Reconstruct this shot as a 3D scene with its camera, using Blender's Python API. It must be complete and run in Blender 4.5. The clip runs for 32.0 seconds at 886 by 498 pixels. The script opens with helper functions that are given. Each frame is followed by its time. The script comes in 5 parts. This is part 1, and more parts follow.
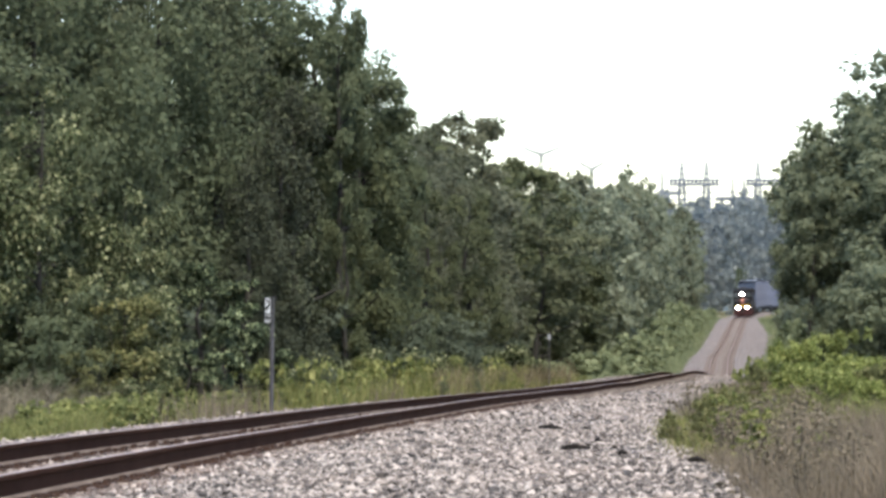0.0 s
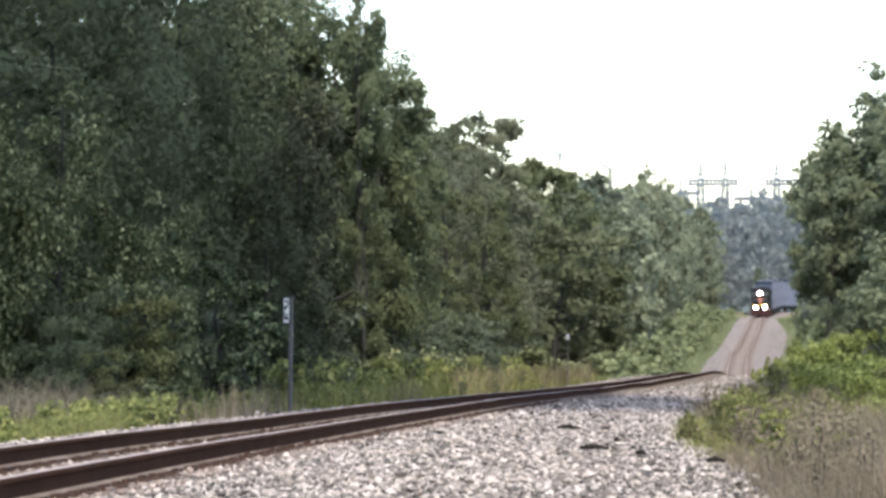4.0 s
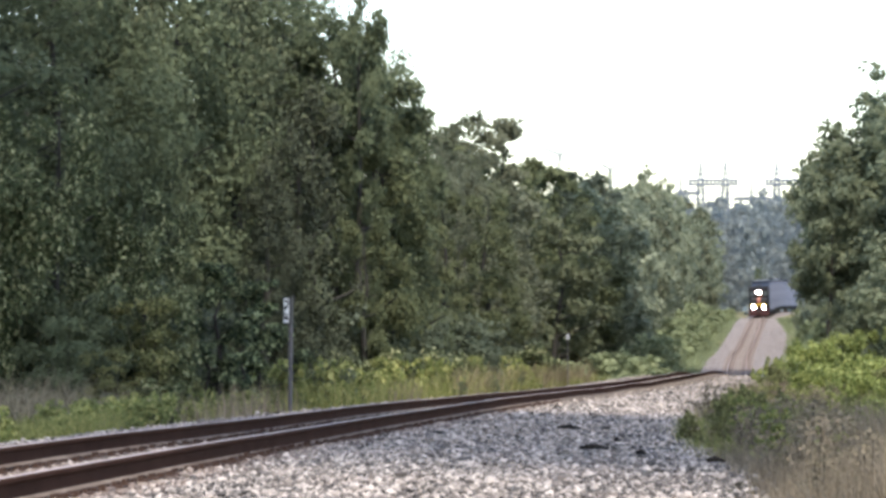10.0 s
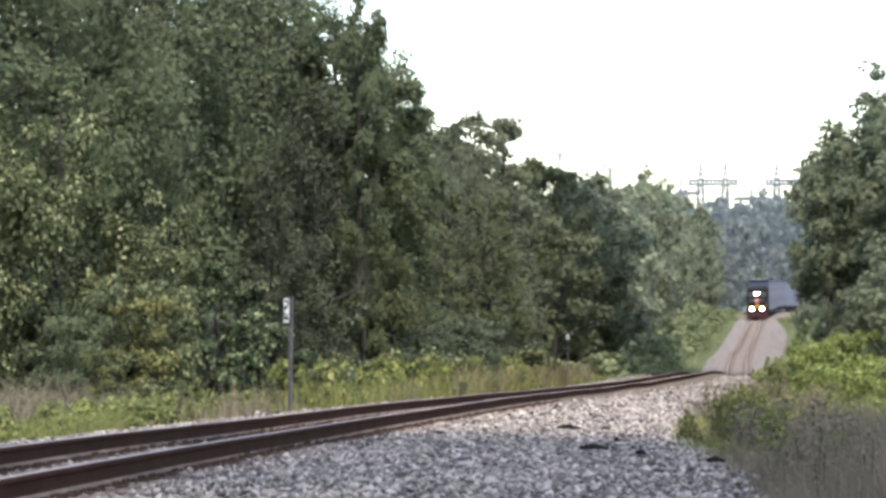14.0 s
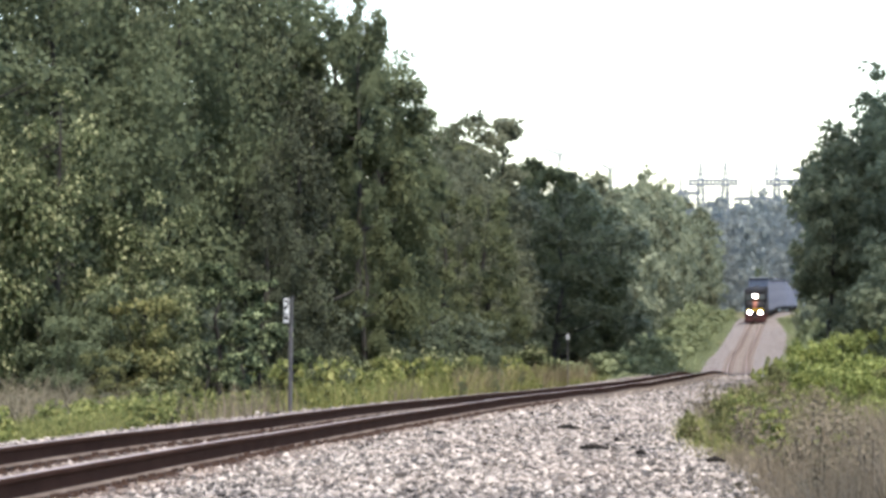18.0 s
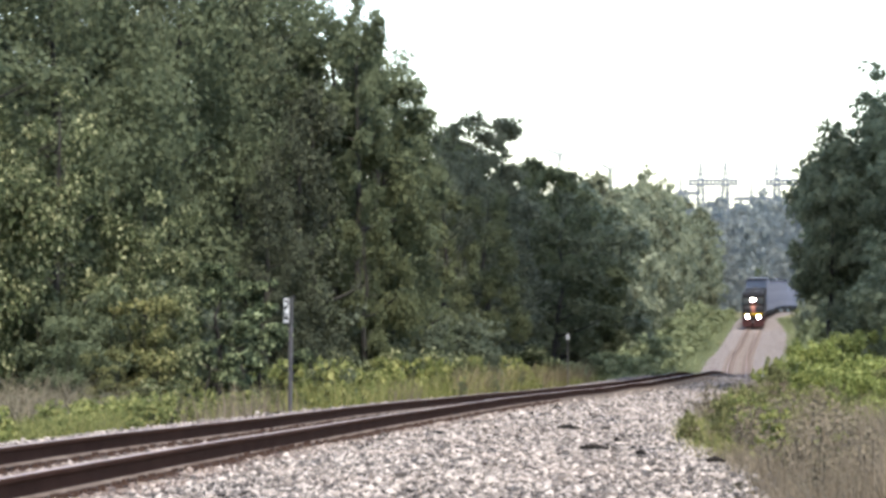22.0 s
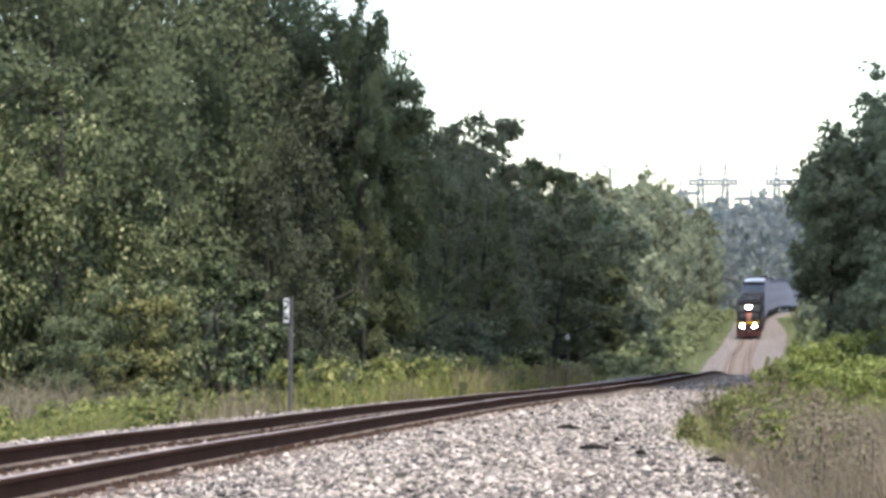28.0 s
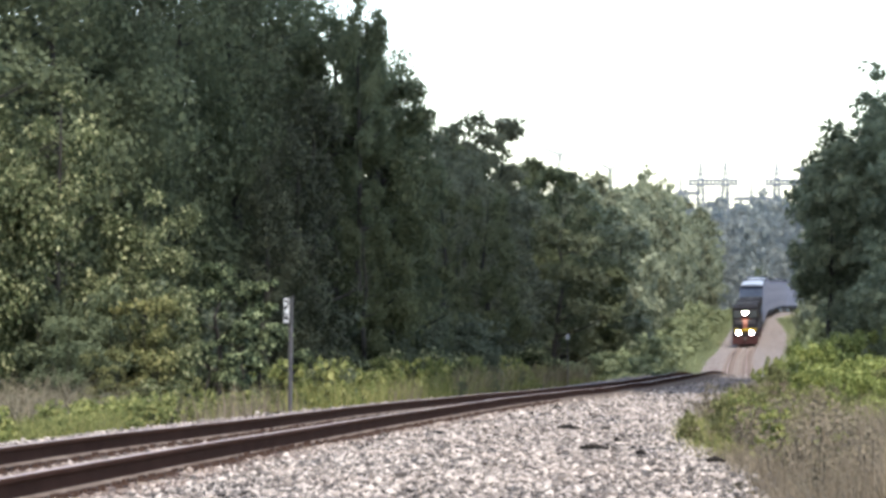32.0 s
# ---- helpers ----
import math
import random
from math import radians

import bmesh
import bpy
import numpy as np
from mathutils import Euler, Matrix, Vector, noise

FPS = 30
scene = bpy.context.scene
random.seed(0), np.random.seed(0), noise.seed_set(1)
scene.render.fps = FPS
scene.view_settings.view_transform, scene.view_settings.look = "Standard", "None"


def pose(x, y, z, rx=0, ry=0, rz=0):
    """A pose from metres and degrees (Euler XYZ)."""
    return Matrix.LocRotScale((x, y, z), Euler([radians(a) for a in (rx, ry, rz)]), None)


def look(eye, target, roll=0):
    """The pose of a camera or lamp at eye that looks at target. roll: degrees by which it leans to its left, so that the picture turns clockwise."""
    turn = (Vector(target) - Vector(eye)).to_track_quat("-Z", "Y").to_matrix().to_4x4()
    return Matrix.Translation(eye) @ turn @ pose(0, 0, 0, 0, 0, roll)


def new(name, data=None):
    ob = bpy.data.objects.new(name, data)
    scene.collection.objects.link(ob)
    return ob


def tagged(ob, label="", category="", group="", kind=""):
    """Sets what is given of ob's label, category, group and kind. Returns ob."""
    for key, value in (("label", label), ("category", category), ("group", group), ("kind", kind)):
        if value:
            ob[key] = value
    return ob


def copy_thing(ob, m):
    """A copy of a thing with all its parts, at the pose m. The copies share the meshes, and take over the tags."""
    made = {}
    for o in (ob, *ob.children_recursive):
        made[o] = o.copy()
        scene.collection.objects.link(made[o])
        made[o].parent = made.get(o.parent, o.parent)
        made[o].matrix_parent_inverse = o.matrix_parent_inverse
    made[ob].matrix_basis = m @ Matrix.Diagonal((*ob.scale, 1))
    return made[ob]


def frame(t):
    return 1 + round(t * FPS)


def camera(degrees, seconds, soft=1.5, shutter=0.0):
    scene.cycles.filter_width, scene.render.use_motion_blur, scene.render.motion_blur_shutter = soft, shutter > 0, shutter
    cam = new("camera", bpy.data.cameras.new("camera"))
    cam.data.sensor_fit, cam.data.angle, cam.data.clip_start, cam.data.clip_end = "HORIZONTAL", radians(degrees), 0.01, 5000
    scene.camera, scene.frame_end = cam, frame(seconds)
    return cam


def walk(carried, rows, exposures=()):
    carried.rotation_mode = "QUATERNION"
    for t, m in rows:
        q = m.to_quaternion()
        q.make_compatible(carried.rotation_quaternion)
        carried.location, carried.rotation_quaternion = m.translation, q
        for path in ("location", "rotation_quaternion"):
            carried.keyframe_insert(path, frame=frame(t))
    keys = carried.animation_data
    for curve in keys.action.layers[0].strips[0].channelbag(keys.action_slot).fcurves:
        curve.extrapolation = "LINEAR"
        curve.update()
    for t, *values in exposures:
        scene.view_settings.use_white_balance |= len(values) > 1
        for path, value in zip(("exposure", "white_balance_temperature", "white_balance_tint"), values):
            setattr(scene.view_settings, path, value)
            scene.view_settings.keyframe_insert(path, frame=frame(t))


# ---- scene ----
cam = camera(16.225, 32.0, soft=3.3)
EYE_Z = 1.65


def aim(turn):
    """The tripod's pose: turned right by so many degrees, tipped up a little."""
    return pose(0, 0, EYE_Z, 90.72, 0, -turn)


walk(cam, [(0.0, aim(0.344)), (0.5, aim(0.245)), (1.0, aim(0.172)), (1.5, aim(0.120)), (2.0, aim(0.081)), (2.5, aim(0.038)),
           (3.0, aim(0.006)), (3.5, aim(0.0)), (32.0, aim(0.0))],
     exposures=[(0.0, 1.76, 6900, 11), (0.8, 1.90, 6900, 11), (4.0, 2.04, 6950, 11), (32.0, 2.04, 6950, 11)])

# ---- light ----
SUN_AZ, SUN_EL = radians(170), radians(60)
world = bpy.data.worlds.new("sky")
scene.world = world
world.use_nodes = True
wn = world.node_tree
sky = wn.nodes.new("ShaderNodeTexSky")
sky.sky_type, sky.sun_disc = "NISHITA", False
sky.sun_elevation, sky.sun_rotation = SUN_EL, SUN_AZ
sky.air_density, sky.dust_density = 1.0, 1.2
wn.links.new(sky.outputs[0], wn.nodes["Background"].inputs[0])
wn.nodes["Background"].inputs[1].default_value = 0.132
sun = new("sun", bpy.data.lights.new("sun", "SUN"))
sun.data.energy, sun.data.angle, sun.data.color = 2.0, radians(1.0), (1.0, 0.96, 0.90)
sun_dir = Vector((math.sin(SUN_AZ) * math.cos(SUN_EL), math.cos(SUN_AZ) * math.cos(SUN_EL), math.sin(SUN_EL)))
sun.matrix_world = look(sun_dir * 100, (0, 0, 0))


# ---- materials ----
def material(name, rough=0.8, metal=0.0):
    m = bpy.data.materials.new(name)
    m.use_nodes = True
    b = m.node_tree.nodes["Principled BSDF"]
    b.inputs["Roughness"].default_value, b.inputs["Metallic"].default_value = rough, metal
    return m, m.node_tree, b


def ramp(nt, source, stops):
    r = nt.nodes.new("ShaderNodeValToRGB")
    while len(r.color_ramp.elements) < len(stops):
        r.color_ramp.elements.new(0.5)
    for e, (p, c) in zip(r.color_ramp.elements, stops):
        e.position, e.color = p, (*c, 1)
    nt.links.new(source, r.inputs[0])
    return r.outputs[0]


def noise_at(nt, scale, detail=4.0, rough=0.6):
    tc = nt.nodes.new("ShaderNodeTexCoord")
    n = nt.nodes.new("ShaderNodeTexNoise")
    n.inputs["Scale"].default_value, n.inputs["Detail"].default_value, n.inputs["Roughness"].default_value = scale, detail, rough
    nt.links.new(tc.outputs["Object"], n.inputs["Vector"])
    return n.outputs["Fac"]


def mixed(nt, fac, a, b, mode="MIX"):
    x = nt.nodes.new("ShaderNodeMix")
    x.data_type, x.blend_type = "RGBA", mode
    for socket, v in ((x.inputs[0], fac), (x.inputs[6], a), (x.inputs[7], b)):
        if isinstance(v, bpy.types.NodeSocket):
            nt.links.new(v, socket)
        else:
            socket.default_value = v if not isinstance(v, tuple) else (*v, 1)
    return x.outputs[2]


def relief(nt, b, height, strength=0.4, distance=0.02):
    n = nt.nodes.new("ShaderNodeBump")
    n.inputs["Strength"].default_value, n.inputs["Distance"].default_value = strength, distance
    nt.links.new(height, n.inputs["Height"])
    nt.links.new(n.outputs[0], b.inputs["Normal"])


def worn(name, a, b, scale=3.0, rough=0.7, metal=0.0, bump=0.3, fine=40.0):
    """A paint, wood or metal that varies between two colours, with fine grain."""
    m, nt, bs = material(name, rough, metal)
    big = noise_at(nt, scale)
    grain = noise_at(nt, fine, 3)
    c = ramp(nt, big, [(0.32, a), (0.68, b)])
    c = mixed(nt, 0.35, c, ramp(nt, grain, [(0.3, (0.55, 0.55, 0.55)), (0.7, (1.0, 1.0, 1.0))]), "MULTIPLY")
    nt.links.new(c, bs.inputs["Base Color"])
    relief(nt, bs, grain, bump, 0.01)
    if rough > 0.84:
        bs.inputs["Specular IOR Level"].default_value = 0.132
    return m


def foliage(name, dark, mid, light, through_light=0.3, tint=0.12, middle=0.5):
    """Leaves: each leaf a shade of its own, each plant a tint of its own."""
    m, nt, b = material(name, 0.75)
    g = nt.nodes.new("ShaderNodeNewGeometry")
    c = ramp(nt, g.outputs["Random Per Island"], [(0.0, dark), (middle, mid), (1.0, light)])
    o = nt.nodes.new("ShaderNodeObjectInfo")
    c = mixed(nt, ramp(nt, o.outputs["Random"], [(0.0, (0, 0, 0)), (1.0, (tint * 3,) * 3)]), c, (0.082, 0.095, 0.052))
    c = mixed(nt, ramp(nt, noise_at(nt, 0.45, 2), [(0.35, (0, 0, 0)), (0.7, (0.5, 0.5, 0.5))]), c, dark)
    nt.links.new(c, b.inputs["Base Color"])
    b.inputs["Specular IOR Level"].default_value = 0.132
    t = nt.nodes.new("ShaderNodeBsdfTranslucent")
    nt.links.new(c, t.inputs[0])
    mix = nt.nodes.new("ShaderNodeMixShader")
    mix.inputs[0].default_value = through_light
    nt.links.new(b.outputs[0], mix.inputs[1])
    nt.links.new(t.outputs[0], mix.inputs[2])
    nt.links.new(mix.outputs[0], nt.nodes["Material Output"].inputs[0])
    return m


def stone_material(name, stain=0.0):
    m, nt, b = material(name, 0.85)
    g = nt.nodes.new("ShaderNodeNewGeometry")
    # the near-black stones put the shade of the gaps into the colour
    c = ramp(nt, g.outputs["Random Per Island"],
             [(0.0, (0.018, 0.016, 0.015)), (0.36, (0.072, 0.062, 0.055)), (0.62, (0.20, 0.172, 0.150)), (1.0, (0.42, 0.37, 0.325))])
    c = mixed(nt, 0.4, c, ramp(nt, noise_at(nt, 30.0), [(0.3, (0.5, 0.5, 0.5)), (0.7, (1, 1, 1))]), "MULTIPLY")
    c = mixed(nt, ramp(nt, noise_at(nt, 0.5, 3), [(0.4, (0, 0, 0)), (0.7, (0.35,) * 3)]), c, (0.30, 0.24, 0.20))
    if stain:
        c = mixed(nt, stain, c, (0.085, 0.045, 0.032))
    nt.links.new(c, b.inputs["Base Color"])
    return m


def ground_material():
    m, nt, b = material("verge_ground", 0.95)
    c = ramp(nt, noise_at(nt, 0.6, 5), [(0.35, (0.060, 0.075, 0.025)), (0.5, (0.12, 0.115, 0.045)), (0.7, (0.22, 0.170, 0.095))])
    c = mixed(nt, 0.6, c, ramp(nt, noise_at(nt, 14.0, 4), [(0.3, (0.45, 0.45, 0.45)), (0.7, (1, 1, 1))]), "MULTIPLY")
    nt.links.new(c, b.inputs["Base Color"])
    relief(nt, b, noise_at(nt, 9.0), 0.8, 0.1)
    return m


def bed_material():
    m, nt, b = material("ballast_bed", 0.95)
    v = nt.nodes.new("ShaderNodeTexVoronoi")
    v.inputs["Scale"].default_value = 17.0
    tc = nt.nodes.new("ShaderNodeTexCoord")
    nt.links.new(tc.outputs["Object"], v.inputs["Vector"])
    c = ramp(nt, v.outputs["Color"], [(0.1, (0.060, 0.053, 0.051)), (0.5, (0.155, 0.137, 0.131)), (0.9, (0.26, 0.233, 0.222))])
    c = mixed(nt, ramp(nt, noise_at(nt, 0.35, 4), [(0.4, (0, 0, 0)), (0.7, (0.5,) * 3)]), c, (0.17, 0.135, 0.12))
    c = mixed(nt, 0.8, c, ramp(nt, noise_at(nt, 0.9, 6, 0.75), [(0.40, (0.42, 0.40, 0.39)), (0.58, (1.15, 1.13, 1.11))]), "MULTIPLY")
    nt.links.new(c, b.inputs["Base Color"])
    relief(nt, b, v.outputs["Distance"], 1.0, 0.05)
    return m


def plain(name, colour, rough=0.6, metal=0.0):
    return worn(name, tuple(v * 0.82 for v in colour), colour, 1.5, rough, metal, 0.08, 12.0)


def lamp_glass(name, strength, colour=(1.0, 0.95, 0.85)):
    m, nt, b = material(name, 0.2)
    b.inputs["Base Color"].default_value = (0.9, 0.9, 0.88, 1)
    b.inputs["Emission Color"].default_value = (*colour, 1)
    b.inputs["Emission Strength"].default_value = strength
    return m


LEAF_OAK = foliage("oak_leaves", (0.070, 0.088, 0.051), (0.096, 0.116, 0.066), (0.130, 0.150, 0.085), 0.45)
# pale ramp end paints sunlit sprays among the dark leaves
LEAF_HOLLY = foliage("dark_leaves_lit_sprays", (0.016, 0.026, 0.016), (0.042, 0.060, 0.028), (0.340, 0.390, 0.215), 0.25, 0.04, 0.62)
LEAF_VINE = foliage("vine_leaves", (0.062, 0.072, 0.037), (0.088, 0.101, 0.050), (0.128, 0.141, 0.070), 0.42)
# haze is mixed into the base colour of the distant and far leaves
LEAF_DISTANT = foliage("hazed_distant_leaves", (0.196, 0.220, 0.222), (0.234, 0.258, 0.258), (0.275, 0.298, 0.294), 0.55)
LEAF_EAST = foliage("olive_green_leaves", (0.125, 0.146, 0.094), (0.182, 0.208, 0.132), (0.250, 0.276, 0.176), 0.6)
LEAF_SOFT = foliage("soft_green_leaves", (0.077, 0.088, 0.051), (0.108, 0.120, 0.069), (0.148, 0.158, 0.095), 0.45)
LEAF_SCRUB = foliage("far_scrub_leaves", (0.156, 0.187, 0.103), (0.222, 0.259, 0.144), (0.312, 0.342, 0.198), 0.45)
# the last stop colours some leaves as bright sun sparkles
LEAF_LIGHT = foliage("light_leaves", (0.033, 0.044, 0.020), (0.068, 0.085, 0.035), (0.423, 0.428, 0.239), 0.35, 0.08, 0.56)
LEAF_CEDAR = foliage("cedar_sprays", (0.039, 0.049, 0.029), (0.062, 0.073, 0.042), (0.098, 0.108, 0.062), 0.15)
LEAF_GREY = foliage("grey_green_leaves", (0.062, 0.079, 0.054), (0.092, 0.112, 0.078), (0.132, 0.153, 0.110), 0.45)
# near-black leaf colour paints the deep shade of the wood's gap
LEAF_GAP_SHADE = foliage("gap_shade_leaves", (0.023, 0.028, 0.018), (0.035, 0.041, 0.025), (0.060, 0.066, 0.039), 0.1, 0.02)
LEAF_PALE = foliage("pale_grey_green_leaves", (0.088, 0.095, 0.062), (0.119, 0.127, 0.083), (0.160, 0.167, 0.113), 0.45)
# paler than the trees' own green: distance haze is in this colour
LEAF_FAR = foliage("hazed_green_leaves", (0.162, 0.184, 0.125), (0.206, 0.228, 0.157), (0.255, 0.278, 0.195), 0.5)
LEAF_WEED = foliage("weed_leaves", (0.088, 0.106, 0.034), (0.170, 0.192, 0.062), (0.430, 0.415, 0.165), 0.45)
LEAF_OLIVE = foliage("olive_leaves", (0.062, 0.068, 0.028), (0.130, 0.136, 0.053), (0.280, 0.262, 0.118), 0.42)
LEAF_SHRUB = foliage("shrub_leaves", (0.085, 0.106, 0.030), (0.185, 0.218, 0.062), (0.370, 0.395, 0.145), 0.42)
GRASS_DRY = foliage("dry_grass_blades", (0.115, 0.090, 0.063), (0.172, 0.136, 0.098), (0.250, 0.200, 0.148), 0.35)
BRUSH = foliage("brown_brush_stems", (0.085, 0.070, 0.050), (0.160, 0.134, 0.096), (0.29, 0.25, 0.185), 0.3)
GRASS_GREEN = foliage("green_grass_blades", (0.100, 0.112, 0.030), (0.195, 0.200, 0.062), (0.330, 0.300, 0.130), 0.38)
STRAW = foliage("straw_blades", (0.105, 0.086, 0.048), (0.175, 0.144, 0.084), (0.270, 0.230, 0.140), 0.35)
BARK = worn("bark", (0.020, 0.019, 0.017), (0.042, 0.039, 0.034), 6.0, 0.95, 0, 0.9, 25.0)
DEAD_WOOD = worn("dead_wood", (0.14, 0.135, 0.13), (0.22, 0.215, 0.205), 6.0, 0.9)
DARK_WOOD = worn("rotten_wood", (0.010, 0.009, 0.008), (0.028, 0.023, 0.020), 9.0, 0.95, 0, 0.6)
STONE = stone_material("ballast_stone")
STONE_RUSTY = stone_material("rust_stained_stone", 0.35)
GROUND = ground_material()
BED = bed_material()
RAIL_RUST = worn("rail_rust", (0.033, 0.0160, 0.0110), (0.049, 0.0240, 0.0168), 2.5, 0.95, 0.0, 0.5, 30.0)
RAIL_RUST.node_tree.nodes["Principled BSDF"].inputs["Specular IOR Level"].default_value = 0.03
RAIL_TOP = worn("rail_running_surface", (0.19, 0.150, 0.130), (0.33, 0.27, 0.24), 1.2, 0.6, 0.4, 0.05, 20.0)
# lighter tan paints the sunlit line along the rail foot
RAIL_FOOT_LIT = worn("rail_foot_lit", (0.075, 0.055, 0.044), (0.165, 0.132, 0.110), 1.6, 0.95, 0.0, 0.4, 25.0)
DUSTY_TIE = worn("dusty_tie_wood", (0.165, 0.140, 0.127), (0.215, 0.186, 0.170), 4.0, 0.95, 0, 0.8, 22.0)
DUST = worn("brake_dust", (0.095, 0.070, 0.060), (0.150, 0.118, 0.104), 1.3, 0.95, 0, 0.5, 9.0)
TIE_WOOD = worn("tie_wood", (0.080, 0.066, 0.056), (0.170, 0.142, 0.120), 4.0, 0.95, 0, 0.8, 22.0)
PLATE = worn("plate_rust", (0.03, 0.018, 0.014), (0.06, 0.036, 0.027), 5.0, 0.9)
ORANGE = plain("orange_paint", (0.16, 0.034, 0.012), 0.6)
BLACK = plain("black_paint", (0.014, 0.014, 0.016), 0.6)
YELLOW = plain("yellow_stripe", (0.75, 0.50, 0.04), 0.45)
# grey base stands for sky mirrored in the cab windows
GLASS = plain("cab_glass", (0.10, 0.115, 0.12), 0.08)
DULL_RED = plain("dull_red_paint", (0.038, 0.015, 0.015), 0.6)
# haze over the far underframes, put in as grey-blue; also colours the handrails
HAZE_GREY_STEEL = plain("haze_grey_steel", (0.075, 0.080, 0.095), 0.9)
GALV = worn("galvanised_steel", (0.20, 0.225, 0.255), (0.28, 0.305, 0.34), 0.8, 0.5, 0.3, 0.1, 14.0)
# side panels paled towards blue, so the colour holds the train's haze
RACK_SIDE = worn("rack_panel", (0.105, 0.122, 0.170), (0.135, 0.152, 0.205), 0.7, 0.9, 0.0, 0.2, 10.0)
RACK_END = worn("rack_end_paint", (0.045, 0.062, 0.098), (0.075, 0.095, 0.135), 0.9, 0.8, 0.0, 0.2, 10.0)
RACK_CAP = plain("rack_cap_paint", (0.016, 0.020, 0.034), 0.8)
for paint in (BLACK, RACK_CAP, RACK_END, DULL_RED):
    paint.node_tree.nodes["Principled BSDF"].inputs["Specular IOR Level"].default_value = 0.08
UNDER = plain("underframe_black", (0.03, 0.028, 0.027), 0.8)
WHEEL = worn("wheel_steel", (0.06, 0.045, 0.038), (0.14, 0.11, 0.09), 5.0, 0.6, 0.6)
SIGN_WHITE = worn("sign_white", (0.56, 0.57, 0.57), (0.68, 0.68, 0.67), 6.0, 0.6)
SIGN_GREY = worn("weathered_sign_paint", (0.16, 0.17, 0.175), (0.25, 0.26, 0.26), 6.0, 0.8)
SIGN_BLACK = plain("sign_black", (0.02, 0.02, 0.02), 0.6)
POST_GREY = worn("post_steel", (0.050, 0.047, 0.050), (0.098, 0.092, 0.096), 7.0, 0.6, 0.4)
PYLON = worn("pylon_steel", (0.110, 0.130, 0.165), (0.150, 0.172, 0.212), 0.2, 0.7, 0.0)
CLOUD = plain("cloud_white", (0.9, 0.9, 0.9), 1.0)
DISTANCE = plain("hazy_distance", (0.06, 0.08, 0.09), 0.95)
# faint blue glow imitates air haze; there is no lamp here
DISTANCE.node_tree.nodes["Principled BSDF"].inputs["Emission Color"].default_value = (0.75, 1.0, 1.2, 1)
DISTANCE.node_tree.nodes["Principled BSDF"].inputs["Emission Strength"].default_value = 0.03
HEADLIGHT = lamp_glass("headlight_lens", 26.0)


# ---- mesh helpers ----
def link_mesh(name, me, mat, parent=None, label=""):
    me.materials.append(mat)
    ob = new(name, me)
    if parent:
        ob.parent = parent
    if label:
        ob["label"] = label
    return ob


def array_mesh(name, verts, faces, smooth=False):
    """A mesh from arrays of vertices and of equal-sided faces."""
    verts, faces = np.asarray(verts, dtype=np.float32), np.asarray(faces, dtype=np.int32)
    me = bpy.data.meshes.new(name)
    n, k = faces.shape
    me.vertices.add(len(verts))
    me.vertices.foreach_set("co", verts.ravel())
    me.loops.add(n * k)
    me.loops.foreach_set("vertex_index", faces.ravel())
    me.polygons.add(n)
    me.polygons.foreach_set("loop_start", np.arange(0, n * k, k, dtype=np.int32))
    me.polygons.foreach_set("use_smooth", np.full(n, smooth, dtype=bool))
    me.update(calc_edges=True)
    me.validate()
    return me


def part(name, bm, mat, parent=None, label="", smooth=False):
    me = bpy.data.meshes.new(name)
    bmesh.ops.recalc_face_normals(bm, faces=bm.faces)
    bm.to_mesh(me)
    bm.free()
    for p in me.polygons:
        p.use_smooth = smooth
    return link_mesh(name, me, mat, parent, label)


def box(bm, x0, y0, z0, x1, y1, z1, bevel=0.0):
    r = bmesh.ops.create_cube(bm, size=1.0, matrix=Matrix.LocRotScale(((x0 + x1) / 2, (y0 + y1) / 2, (z0 + z1) / 2), None, (x1 - x0, y1 - y0, z1 - z0)))
    if bevel:
        edges = {e for v in r["verts"] for e in v.link_edges}
        bmesh.ops.bevel(bm, geom=list(edges), offset=bevel, segments=2, affect="EDGES", profile=0.5)
    return bm


def rod(bm, a, b, r0, r1=None, sides=8):
    a, b = Vector(a), Vector(b)
    d = b - a
    m = Matrix.Translation((a + b) / 2) @ d.to_track_quat("Z", "Y").to_matrix().to_4x4()
    bmesh.ops.create_cone(bm, cap_ends=True, segments=sides, radius1=r0, radius2=r0 if r1 is None else r1, depth=d.length, matrix=m)
    return bm


def profile(bm, points, x0, x1):
    """A closed outline in (y, z), drawn out from x0 to x1."""
    a = [bm.verts.new((x0, y, z)) for y, z in points]
    b = [bm.verts.new((x1, y, z)) for y, z in points]
    bm.faces.new(a)
    bm.faces.new(b[::-1])
    for i in range(len(a)):
        j = (i + 1) % len(a)
        bm.faces.new((a[i], b[i], b[j], a[j]))
    return bm


def B():
    return bmesh.new()


# ---- the line of the track: way north, offset east, height of the railheads ----
TRACK_Y = np.array([-80, 0, 18, 24, 30, 37, 45, 55, 68, 84, 104, 124, 138, 145, 150, 160, 185, 230, 260, 300, 360, 401, 458, 476, 519, 560, 600, 640, 700, 800, 1000])
TRACK_X = np.array([-14.2, -5.92, -4.04, -3.41, -2.78, -2.03, -1.15, -0.01, 1.54, 3.54, 6.16, 8.87, 10.80, 11.76, 12.44, 13.75, 16.75, 21.6, 24.6, 28.6, 35.0, 39.8,
                    46.3, 48.4, 53.2, 58.3, 63.9, 70.2, 81, 103, 150])
